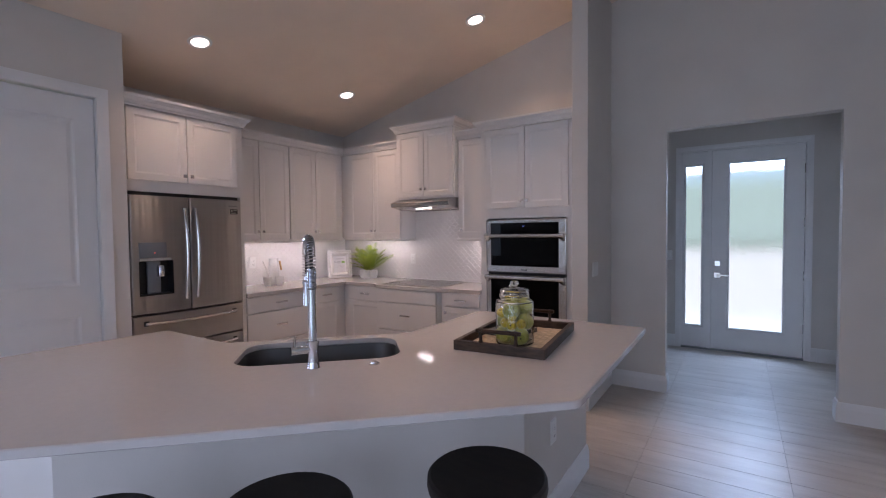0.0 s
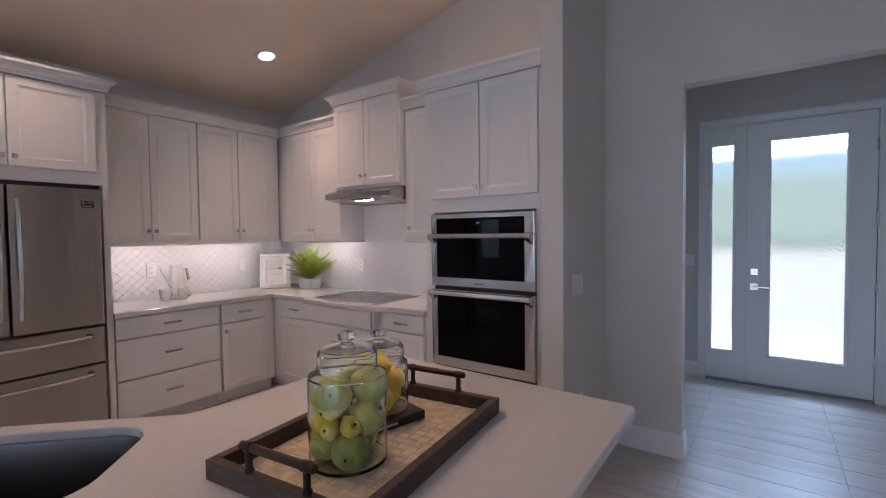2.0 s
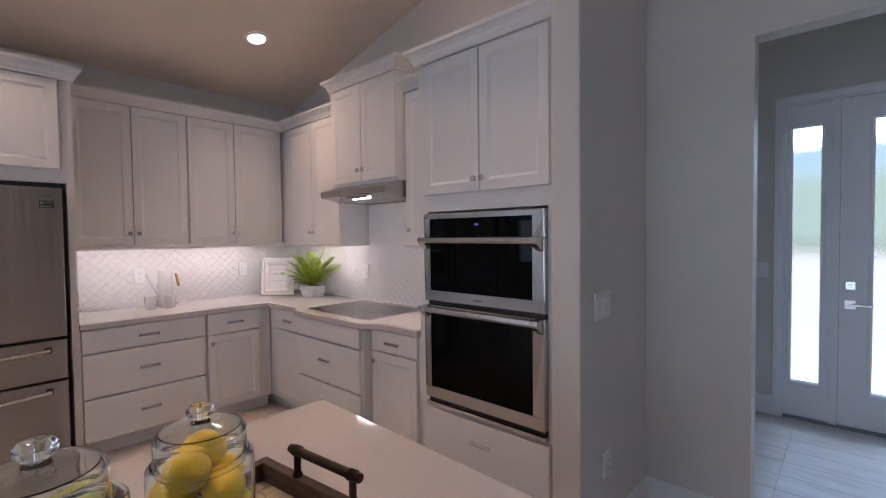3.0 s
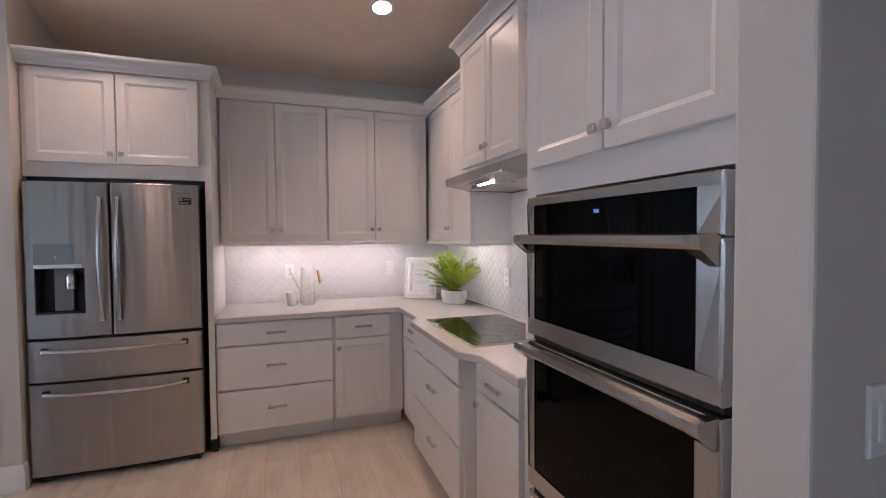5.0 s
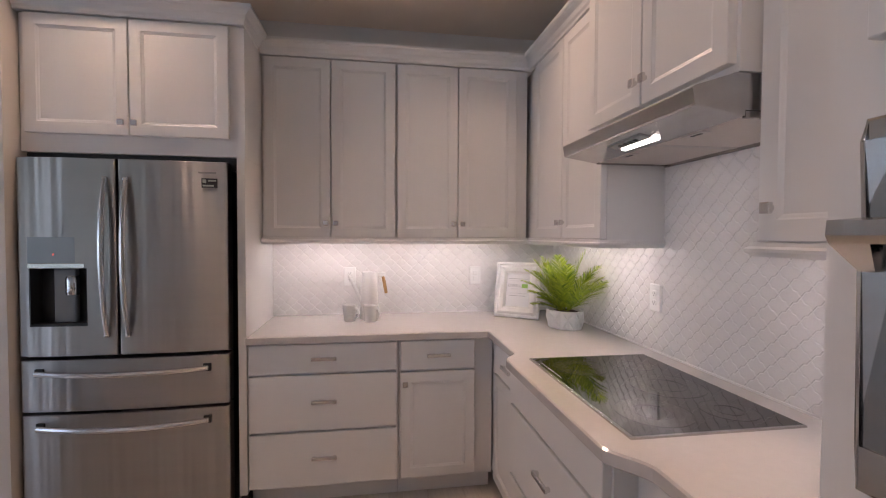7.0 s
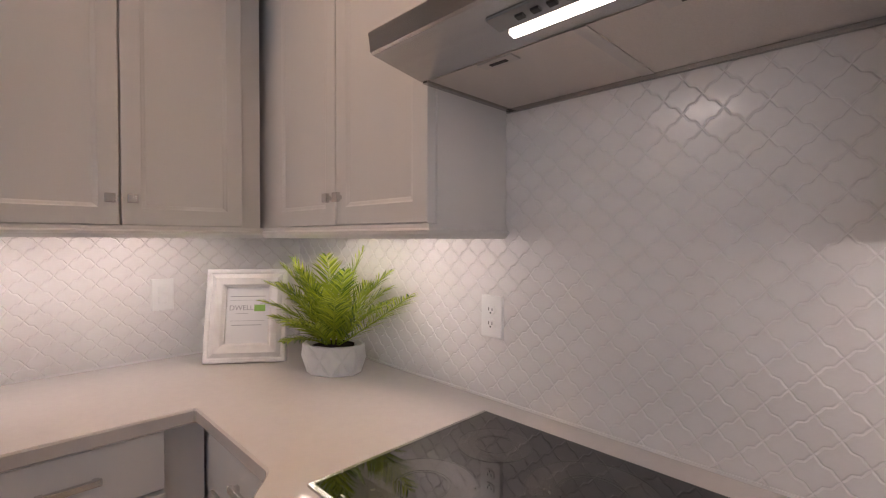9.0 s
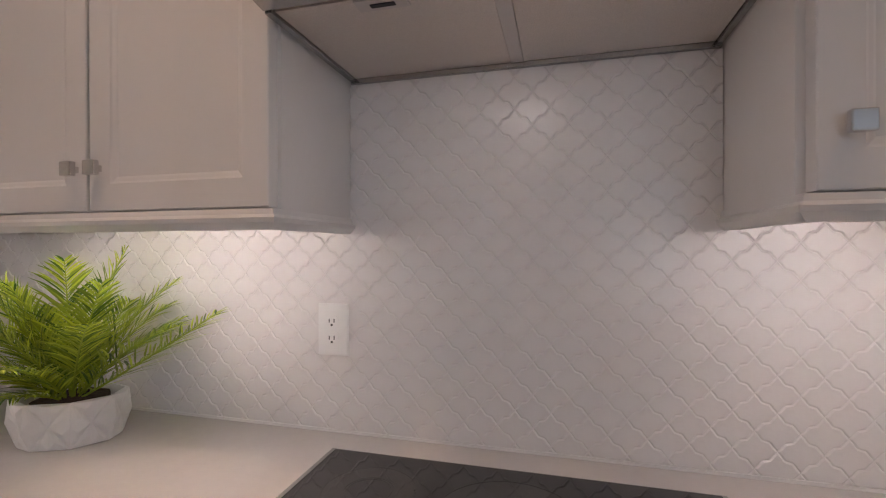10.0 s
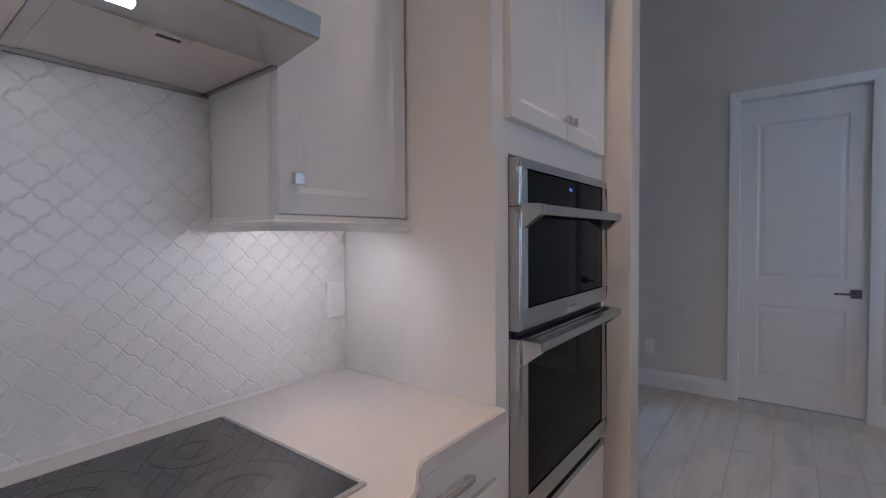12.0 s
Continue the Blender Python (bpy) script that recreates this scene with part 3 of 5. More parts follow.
for a, b, k in ((-2.872, -2.424, -2.453), (-2.424, -1.972, -2.395)):
    front("door", a, b, 1.905, 2.462, 0.63, ON_X, fc, knob=(k, 1.965))
crown_on("crown", [(0.651, -2.903), (0.651, -1.905), (0.36, -1.905)], 2.466, fc)

# oven tower
oc = thing("oven_cabinet", (2.9, -0.3, 0), "tall white cabinet housing the built-in double oven", "cabinet")
for nm, it in (("lower_body", (2.455, 3.362, -0.604, -0.001, 0.10, 0.505)), ("upper_body", (2.455, 3.362, -0.604, -0.001, 1.60, 2.425)), ("side_panel", (2.455, 2.528, -0.612, -0.001, 0.505, 1.60)),
               ("side_panel", (3.288, 3.362, -0.612, -0.001, 0.505, 1.60)), ("back_panel", (2.528, 3.288, -0.05, -0.001, 0.505, 1.60))):
    boxes(nm, [it], CAB, oc)
boxes("toe_kick", [(2.456, 3.361, -0.55, -0.01, 0.0, 0.10)], CAB, oc)
for a, b, k in ((2.512, 2.908, 2.881), (2.908, 3.306, 2.935)):
    front("door", a, b, 1.69, 2.42, 0.612, ON_Y, oc, knob=(k, 1.755))
front("drawer", 2.512, 3.306, 0.13, 0.495, 0.612, ON_Y, oc, flat=True, bar=(2.908, 0.38))
crown_on("crown", [(2.4545, -0.32), (2.4545, -0.632), (3.363, -0.632)], 2.425, oc)


def base_cabinet(f, u0, u1, depth, fronts, label, toe=0.075):
    root = thing("base_cabinet", f((u0 + u1) / 2, depth / 2, 0), label, "cabinet", "kitchen base cabinets")
    boxes("body", [(u0 + 0.0005, u1 - 0.0005, 0.002, depth - 0.008, 0.11, 0.8748)], CAB, root, f=f)
    boxes("toe_kick", [(u0 + 0.001, u1 - 0.001, 0.01, depth - toe, 0.0, 0.11)], CAB, root, f=f)
    for name, a, b, z0, z1, kw in fronts:
        front(name, a, b, z0, z1, depth, f, root, **kw)
    return root


BD = 0.612
base_cabinet(ON_X, -1.905, -1.135, BD, [
    ("drawer", -1.901, -1.143, 0.715, 0.872, dict(flat=True, bar=(-1.522, 0.793))),
    ("drawer", -1.901, -1.143, 0.413, 0.709, dict(flat=True, bar=(-1.522, 0.568))),
    ("drawer", -1.901, -1.143, 0.120, 0.407, dict(flat=True, bar=(-1.522, 0.272)))], "white base cabinet with three flat drawers")
base_cabinet(ON_X, -1.134, -0.614, BD, [
    ("drawer", -1.127, -0.715, 0.709, 0.872, dict(flat=True, bar=(-0.92, 0.79))),
    ("door", -1.127, -0.715, 0.122, 0.703, dict(knob=(-1.10, 0.64)))], "white base cabinet with one drawer over a door")
base_cabinet(ON_Y, 0.003, 1.192, BD, [
    ("drawer", 0.70, 1.188, 0.709, 0.872, dict(flat=True, bar=(0.96, 0.79))),
    ("door", 0.70, 1.188, 0.122, 0.703, {})], "white corner base cabinet with drawer over door")
base_cabinet(ON_Y, 1.193, 1.985, 0.678, [
    ("drawer", 1.196, 1.977, 0.735, 0.872, dict(flat=True)),
    ("drawer", 1.196, 1.977, 0.437, 0.729, dict(flat=True, bar=(1.585, 0.60))),
    ("drawer", 1.196, 1.977, 0.120, 0.431, dict(flat=True, bar=(1.585, 0.30)))], "white drawer base cabinet standing proud under the cooktop")
base_cabinet(ON_Y, 1.986, 2.454, BD, [
    ("drawer", 2.03, 2.436, 0.737, 0.872, dict(flat=True, bar=(2.23, 0.80))),
    ("door", 2.03, 2.436, 0.122, 0.731, dict(knob=(2.055, 0.67)))], "white base cabinet with drawer over door beside the ovens")


def ease_curve(a, b, n=8):
    """An S-shaped run of points from a to b that leaves and arrives along x."""
    out = []
    for i in range(n + 1):
        s = i / n
        out.append((a[0] + (b[0] - a[0]) * s, a[1] + (b[1] - a[1]) * (3 * s * s - 2 * s ** 3)))
    return out


CTR = [(0.0005, -0.0005), (0.0005, -1.9045), (0.65, -1.9045), (0.65, -0.655), (0.656, -0.649)]
CTR += ease_curve((1.10, -0.649), (1.205, -0.716)) + ease_curve((1.99, -0.716), (2.12, -0.645), 10) + [(2.4535, -0.645), (2.4535, -0.0005)]
bm = bmesh.new()
slab(bm, CTR, 0.875, 0.915, ease=0.005)
tagged(part("worktop", bm, QUARTZ), "pale quartz worktop curving out around the cooktop", "worktop")
# thin line of caulk against the tiles
solid("trim", GROUT, "thin pale joint where worktop meets tiles", "trim", [(0.0125, 2.453, -0.0135, -0.0005, 0.9152, 0.922), (0.0005, 0.0125, -1.904, -0.0005, 0.9152, 0.922)])

# ---- cooktop ----
ck = thing("cooktop", (1.6, -0.36, 0.915), "black glass electric cooktop with thin steel trim", "cooktop")
CX0, CX1, CY0, CY1 = 1.225, 1.979, -0.622, -0.102
bm = bmesh.new()
box(bm, CX0 + 0.009, CX1 - 0.009, CY0 + 0.011, CY1 - 0.003, 0.9155, 0.9205, bev=0.001)
part("glass_top", bm, BLACKGLASS, ck)
boxes("trim_strip", [(CX0, CX1, CY0, CY0 + 0.0108, 0.9152, 0.921), (CX0, CX0 + 0.0088, CY0 + 0.011, CY1, 0.9152, 0.9208), (CX1 - 0.0088, CX1, CY0 + 0.011, CY1, 0.9152, 0.9208),
                     (CX0 + 0.009, CX1 - 0.009, CY1 - 0.0028, CY1, 0.9152, 0.9206)], STEEL, ck)
RINGS = mat("burner_print", (0.045, 0.043, 0.041), 0.07, vary=0.3, scale=90)
RINGS.node_tree.nodes["Principled BSDF"].inputs["Specular IOR Level"].default_value = 1.0


def burner(x, y, radii):
    bm = bmesh.new()
    for r0, r1 in radii:
        n = 40
        a = [[bm.verts.new((x + r * math.cos(i * 2 * math.pi / n), y + r * math.sin(i * 2 * math.pi / n), 0.92085)) for i in range(n)] for r in (r0, r1)]
        for i in range(n):
            bm.faces.new((a[0][i], a[1][i], a[1][(i + 1) % n], a[0][(i + 1) % n]))
    part("burner_ring", bm, RINGS, ck, "grey printed burner rings")


for bx, by, rr in ((1.37, -0.24, 0.085), (1.62, -0.27, 0.125), (1.85, -0.23, 0.08), (1.38, -0.47, 0.105), (1.83, -0.46, 0.11)):
    burner(bx, by, [(rr * 0.46, rr * 0.5), (rr * 0.52, rr * 0.97), (rr * 0.98, rr)])
bm = bmesh.new()
for i in range(9):
    x = 1.30 + i * 0.022
    box(bm, x, x + 0.012, -0.598, -0.594, 0.9206, 0.9209)
part("control_print", bm, PLASTIC, ck, "tiny white printed touch controls")

# ---- range hood ----
hood = thing("range_hood", (1.61, -0.2, 1.737), "slim stainless steel under-cabinet range hood with lit lamp", "range hood")
PROF = [(-0.004, 1.851), (-0.364, 1.851), (-0.366, 1.849), (-0.478, 1.812), (-0.484, 1.806), (-0.478, 1.768), (-0.473, 1.764), (-0.335, 1.742), (-0.335, 1.757), (-0.004, 1.757)]
bm = bmesh.new()
loops(bm, [[(x, y, z) for y, z in PROF] for x in (1.2265, 2.0)])
part("canopy", bm, STEEL, hood)
HOODIN = mat("hood_filter_mesh", (0.66, 0.61, 0.57), 0.45, 0.4, vary=0.06, scale=400, bump=0.7, bump_scale=500)
HOODPAN = mat("hood_pan", (0.60, 0.57, 0.55), 0.42, 0.6, vary=0.03, scale=5)
for x0, x1 in ((1.242, 1.599), (1.627, 1.986)):
    boxes("filter", [(x0, x1, -0.325, -0.02, 1.744, 1.755)], HOODIN, hood, "fine aluminium mesh grease filter")
boxes("filter_frame", [(1.2275, 1.999, -0.0185, -0.005, 1.733, 1.756), (1.2275, 1.2405, -0.333, -0.019, 1.738, 1.756), (1.9875, 1.999, -0.333, -0.019, 1.738, 1.756)], STEEL, hood, bev=0.001)
boxes("centre_rib", [(1.600, 1.626, -0.325, -0.02, 1.7425, 1.756)], HOODPAN, hood, bev=0.001)
for x in (1.381, 1.744):
    bm = bmesh.new()
    box(bm, x, x + 0.087, -0.322, -0.290, 1.741, 1.7445, bev=0.001)
    latch = part("latch", bm, HOODPAN, hood)
    boxes("slot", [(x + 0.024, x + 0.066, -0.311, -0.301, 1.7395, 1.7408)], BLACK, latch)
HOODGLOW = glow("hood_lamp_glow", (1.0, 0.93, 0.86), 14)
UNDER = lambda y: 1.742 - (y + 0.335) * 0.159
bm = bmesh.new()
box(bm, 1.512, 1.71, -0.389, -0.371, -0.004, 0.004, bev=0.003, f=lambda x, y, z: (x, y, UNDER(y) + z - 0.003))
part("lamp_lens", bm, HOODGLOW, hood, "glowing white lamp lens")
bm = bmesh.new()
box(bm, 1.50, 1.70, -0.437, -0.397, -0.004, 0.0015, f=lambda x, y, z: (x, y, UNDER(y) + z))
ctl = part("control_strip", bm, GREYP, hood)
for i in range(4):
    bm = bmesh.new()
    box(bm, 1.55 + i * 0.03, 1.566 + i * 0.03, -0.424, -0.412, -0.008, -0.003, bev=0.001, f=lambda x, y, z: (x, y, UNDER(y) + z))
    part("button", bm, BLACK, ctl)

# ---- refrigerator ----
def bowed(bm, y0, y1, z0, z1, x0, depth, bow, n=14, edge=0.012):
    """A door slab whose face bows out along its width, with rounded edges."""
    rings = []
    w = y1 - y0
    lip = [0.0, 0.12 * edge / w, 0.4 * edge / w, edge / w]
    for s in lip + [lip[-1] + (1 - 2 * lip[-1]) * i / n for i in range(1, n)] + [1 - q for q in reversed(lip)]:
        y = y0 + w * s
        d = bow(y)
        e = min(s, 1 - s) * w
        r = edge * (1 - math.sqrt(max(0, 1 - (1 - min(1, e / edge)) ** 2)))
        x = x0 + depth + d - r
        rings.append([(x0, y, z0), (x - 0.004, y, z0), (x, y, z0 + 0.004), (x, y, z1 - 0.004), (x - 0.004, y, z1), (x0, y, z1)])
    loops(bm, rings)


FY0, FY1 = -2.884, -1.974
fmid = (FY0 + FY1) / 2
bow_f = lambda y: 0.022 * (1 - ((y - fmid) / (FY1 - fmid)) ** 2)
fr = thing("refrigerator", (0.35, fmid, 0), "stainless steel french-door refrigerator with water dispenser", "refrigerator")
boxes("body", [(0.03, 0.60, FY0 + 0.008, FY1 - 0.004, 0.03, 1.755)], BLACK, fr, "black refrigerator case")
boxes("foot", [(0.52, 0.66, FY1 - 0.1, FY1 - 0.03, 0.0, 0.03)], BLACK, fr, bev=0.004)
boxes("foot", [(0.52, 0.66, FY0 + 0.03, FY0 + 0.1, 0.0, 0.03)], BLACK, fr, bev=0.004)
fx, fd = 0.605, 0.082
split = -2.452
# dispenser opening in the door on the pantry side
DY0, DY1, DZ0, DZ1 = -2.832, -2.585, 1.005, 1.275
bm = bmesh.new()
bowed(bm, FY0, DY0, 0.866, 1.786, fx, fd, bow_f, 8)
bowed(bm, DY1, split - 0.0055, 0.866, 1.786, fx, fd, bow_f, 20, 0.008)
for z0, z1 in ((0.866, DZ0), (DZ1, 1.786)):
    rows = []
    for i in range(21):
        y = DY0 + (DY1 - DY0) * i / 20
        x = fx + fd + bow_f(y)
        rows.append([(fx, y, z0), (x, y, z0), (x, y, z1), (fx, y, z1)])
    loops(bm, rows)
for v in bm.verts:      # square off the inner joints so that the face runs on
    if DY0 - 0.0125 < v.co.y < DY0 + 0.001 or DY1 - 0.001 < v.co.y < DY1 + 0.0085:
        if v.co.x > fx + 0.03:
            v.co.x = fx + fd + bow_f(v.co.y)
d1 = part("door", bm, FSTEEL, fr)
bm = bmesh.new()
bowed(bm, split + 0.0055, FY1, 0.866, 1.786, fx, fd, bow_f, 48, 0.008)
d2 = part("door", bm, FSTEEL, fr)
boxes("recess", [(fx + 0.006, fx + 0.018, DY0, DY1, DZ0, DZ1), (fx + 0.018, fx + fd + 0.008, DY0, DY0 + 0.006, DZ0, DZ1), (fx + 0.018, fx + fd + 0.014, DY1 - 0.006, DY1, DZ0, DZ1),
                 (fx + 0.018, fx + fd + 0.010, DY0 + 0.006, DY1 - 0.006, DZ0, DZ0 + 0.012)], BLACK, d1, "black dispenser recess")
bm = bmesh.new()
box(bm, fx + 0.02, fx + 0.05, -2.755, -2.66, DZ0 + 0.012, DZ1 - 0.005, bev=0.006)
part("chute", bm, GREYP, d1)
bm = bmesh.new()
lathe(bm, [(0.028, 0), (0.030, 0.01), (0.030, 0.075), (0.024, 0.09)], (fx + 0.062, -2.665, 1.15), 20)
part("paddle", bm, CHROME, d1, "chrome water paddle", smooth=True)
boxes("bezel", [(fx + fd + 0.004, fx + fd + 0.019, DY0 + 0.002, DY1 - 0.002, DZ1 + 0.002, DZ1 + 0.024)], NICKEL, d1, bev=0.002)
PANELM = mat("dispenser_panel", (0.24, 0.26, 0.28), 0.3, 0.5, vary=0.02)
boxes("touch_panel", [(fx + fd + 0.003, fx + fd + 0.0175, DY0 + 0.002, DY1 - 0.002, DZ1 + 0.026, DZ1 + 0.145)], PANELM, d1, "grey dispenser touch panel")
boxes("indicator", [(fx + fd + 0.0172, fx + fd + 0.0184, -2.727, -2.721, DZ1 + 0.062, DZ1 + 0.068)], glow("red_led", (1.0, 0.08, 0.05), 3), d1, "tiny red indicator light")
boxes("badge", [(fx + fd + 0.006, fx + fd + 0.0125, -2.085, -2.015, 1.66, 1.705)], BLACK, d2, "small black label with pale print")
boxes("badge_print", [(fx + fd + 0.0127, fx + fd + 0.0135, -2.08, -2.064, 1.683, 1.70), (fx + fd + 0.0127, fx + fd + 0.0135, -2.055, -2.02, 1.69, 1.697), (fx + fd + 0.0127, fx + fd + 0.0135, -2.08, -2.03, 1.666, 1.674)],
      mat("badge_ink", (0.30, 0.34, 0.30), 0.6), d2, "pale printed bars")
boxes("logo_bar", [(fx + fd + 0.0085, fx + fd + 0.0105, -2.10, -2.02, 1.728, 1.736)], mat("logo_grey", (0.25, 0.25, 0.25), 0.4, 0.6), d2, "small grey raised maker's mark")
dr = []
for z0, z1 in ((0.604, 0.848), (0.045, 0.590)):
    bm = bmesh.new()
    bowed(bm, FY0, FY1, z0, z1, fx, fd, bow_f, 60, 0.014)
    dr.append(part("drawer", bm, FSTEEL, fr))


def bowed_handle(parent, pts, r):
    bm = bmesh.new()
    n = 14
    path, rad = [], []
    a, b, mid = [Vector(p) for p in pts]
    for i in range(n + 1):
        s = i / n
        k = 1 - (2 * s - 1) ** 2
        path.append(a.lerp(b, s) + (mid - (a + b) / 2) * k)
        rad.append(r * (0.82 + 0.18 * k))
    tube(bm, path, rad, 10)
    for p in (a, b):
        box(bm, fx + fd - 0.004, p.x + 0.006, p.y - 0.011, p.y + 0.011, p.z - 0.011, p.z + 0.011, bev=0.003)
    part("handle", bm, NICKEL, parent, "curved brushed steel bar handle", smooth=True)


hx = fx + fd
for y, d in ((split - 0.045, d1), (split + 0.045, d2)):
    bowed_handle(d, ((hx + 0.035, y, 0.965), (hx + 0.035, y, 1.69), (hx + 0.075, y, 1.33)), 0.013)
bowed_handle(dr[0], ((hx + 0.03, FY0 + 0.09, 0.79), (hx + 0.03, FY1 - 0.095, 0.79), (hx + 0.09, fmid, 0.79)), 0.016)
bowed_handle(dr[1], ((hx + 0.03, FY0 + 0.09, 0.535), (hx + 0.03, FY1 - 0.095, 0.535), (hx + 0.09, fmid, 0.535)), 0.016)
for d, z in ((dr[0], 0.79), (dr[1], 0.535)):
    for y in (FY0 + 0.09, FY1 - 0.095):
        boxes("bracket", [(hx + 0.004, hx + 0.018, y - 0.018, y + 0.018, z - 0.019, z + 0.019)], BLACK, d, "black handle bracket", bev=0.003)
boxes("kick_grille", [(0.58, 0.64, FY0 + 0.02, FY1 - 0.02, 0.012, 0.042)], BLACK, fr)

# ---- double wall oven ----
ov = thing("wall_oven", (2.88, -0.6, 0.505), "stainless steel microwave and oven combination in the tall cabinet", "oven")
OX0, OX1, OV = 2.530, 3.287, 0.612
boxes("case", [(OX0 + 0.006, OX1 - 0.006, -0.611, -0.1, 0.51, 1.585)], BLACK, ov)


def framed(name, u0, u1, z0, z1, g, depth, parent, label=""):
    """A steel frame round a black glass; g: the glass's u0, u1, z0, z1."""
    bm = bmesh.new()
    a, b, c, d = g
    for bx in ((u0, u1, OV, OV + depth, z0, c), (u0, u1, OV, OV + depth, d, z1), (u0, a, OV, OV + depth, c, d), (b, u1, OV, OV + depth, c, d)):
        box(bm, *bx, f=ON_Y)
    bmesh.ops.remove_doubles(bm, verts=bm.verts[:], dist=1e-5)
    out = [e for e in bm.edges if all(abs(v.co.y + OV + depth) < 1e-5 for v in e.verts) and (all(abs(v.co.x - u0) < 1e-5 for v in e.verts) or all(abs(v.co.x - u1) < 1e-5 for v in e.verts) or all(abs(v.co.z - z1) < 1e-5 for v in e.verts) or all(abs(v.co.z - z0) < 1e-5 for v in e.verts))]
    bmesh.ops.bevel(bm, geom=out, offset=0.005, segments=2, profile=0.5, affect="EDGES")
    ob = part(name, bm, STEEL, parent, label)
    bm = bmesh.new()
    panel(bm, a, b, c, d, [(0, OV + 0.002), (0, OV + depth - 0.006), (0.004, OV + depth - 0.003)], ON_Y)
    part("glass", bm, OVENGLASS, ob, "black oven glass")
    return ob


cp = framed("control_panel", OX0, OX1, 1.452, 1.586, (2.574, 3.227, 1.456, 1.557), 0.036, ov)
mw = framed("microwave_door", OX0, OX1, 1.103, 1.449, (2.576, 3.227, 1.163, 1.434), 0.036, ov)
od = framed("oven_door", OX0, OX1, 0.560, 1.080, (2.576, 3.227, 0.625, 1.045), 0.036, ov)
for za, zb in ((0.535, 0.556), (1.083, 1.10)):
    boxes("vent", [(OX0 + 0.01, OX1 - 0.01, OV - 0.002, OV + 0.015, za, zb)], BLACK, ov, "black vent slot", f=ON_Y)
boxes("lower_trim", [(OX0, OX1, OV, OV + 0.03, 0.512, 0.533)], STEEL, ov, f=ON_Y, bev=0.002)


def oven_handle(z, parent):
    bm = bmesh.new()
    v0 = OV + 0.036
    bar = [(v0 + 0.030, z - 0.014), (v0 + 0.052, z - 0.018), (v0 + 0.058, z - 0.008), (v0 + 0.056, z + 0.010), (v0 + 0.034, z + 0.014)]
    loops(bm, [[ON_Y(u, v, h) for v, h in bar] for u in (OX0 + 0.02, OX1 - 0.02)])
    foot = [(v0 - 0.002, z - 0.052), (v0 + 0.008, z - 0.054), (v0 + 0.054, z - 0.0185), (v0 + 0.0595, z - 0.008), (v0 + 0.0575, z + 0.0112), (v0 - 0.002, z + 0.0155)]
    slim = [(v0 + 0.031, z - 0.013), (v0 + 0.033, z - 0.0145), (v0 + 0.0515, z - 0.0175), (v0 + 0.0575, z - 0.008), (v0 + 0.0555, z + 0.0095), (v0 + 0.0345, z + 0.0135)]
    for s, u in ((1, OX0), (-1, OX1)):
        rows = [[ON_Y(u + s * q, v, h) for v, h in sec] for q, sec in ((0.004, foot), (0.024, foot), (0.05, slim))]
        loops(bm, rows)
    part("handle", bm, STEEL, parent, "angular brushed steel bar handle")


oven_handle(1.444, mw)
oven_handle(1.066, od)


def letters(name, text, size, m, material, parent=None, label="", depth=0.0006):
    """Words set with the built-in font, turned into a mesh of slight thickness."""
    cu = bpy.data.curves.new(name, "FONT")
    cu.body, cu.size, cu.extrude, cu.align_x, cu.align_y = text, size, depth, "CENTER", "CENTER"
    tmp = bpy.data.objects.new(name, cu)
    scene.collection.objects.link(tmp)
    dg = bpy.context.evaluated_depsgraph_get()
    me = bpy.data.meshes.new_from_object(tmp.evaluated_get(dg))
    bpy.data.objects.remove(tmp)
    me.materials.clear()
    me.materials.append(material)
    me.transform(m)
    ob = new(name, me)
    if parent:
        ob.parent = parent
        if not parent.parent:
            ob.matrix_parent_inverse = Matrix.Translation(-parent.location)
    if label:
        ob["label"] = label
    return ob


letters("clock_digits", "3:56", 0.014, Matrix.Translation((2.90, -0.6462, 1.522)) @ pose(0, 0, 0, 90), glow("blue_display", (0.2, 0.3, 1.0), 0.6), cp, "glowing blue clock digits")
boxes("logo_bar", [(2.878, 2.938, OV + 0.0355, OV + 0.0368, 1.127, 1.135)], mat("logo_dark", (0.2, 0.2, 0.2), 0.4, 0.6), mw, "small grey maker's mark", f=ON_Y)

# ---- lamps that the place has ----
CANGLOW = glow("can_lens_glow", (1.0, 0.86, 0.74), 9)
WARM = (1.0, 0.70, 0.47)
for x, y in ((0.895, -0.81), (0.925, -2.44), (2.52, -0.813), (2.52, -2.44)):
    z = CEIL_Z + SLOPE * x
    tilt = Matrix.Translation((x, y, z)) @ pose(0, 0, 0, 0, -math.degrees(math.atan(SLOPE)), 0)
    root = thing("recessed_light", (x, y, z), "round white recessed ceiling light, switched on", "ceiling light", "recessed ceiling lights")
    bm = bmesh.new()
    loops(bm, [[(r * math.cos(a * math.pi / 16), r * math.sin(a * math.pi / 16), h) for a in range(32)] for r, h in ((0.062, -0.0005), (0.066, -0.007), (0.086, -0.006), (0.091, 0.0))], cap0=False, cap1=False)
    bm.transform(tilt)
    part("trim_ring", bm, TRIM, root, smooth=True)
    bm = bmesh.new()
    loops(bm, [[(r * math.cos(a * math.pi / 16), r * math.sin(a * math.pi / 16), h) for a in range(32)] for r, h in ((0.063, 0.004), (0.0628, -0.003))])
    bm.transform(tilt)
    part("lens", bm, CANGLOW, root, "glowing warm white lens")
    data = bpy.data.lights.new("can_lamp", "AREA")
    data.shape, data.size, data.energy, data.color, data.spread = "DISK", 0.12, 6.2, WARM, radians(112)
    ob = new("can_lamp", data)
    ob.matrix_world = tilt @ pose(0, 0, -0.012)

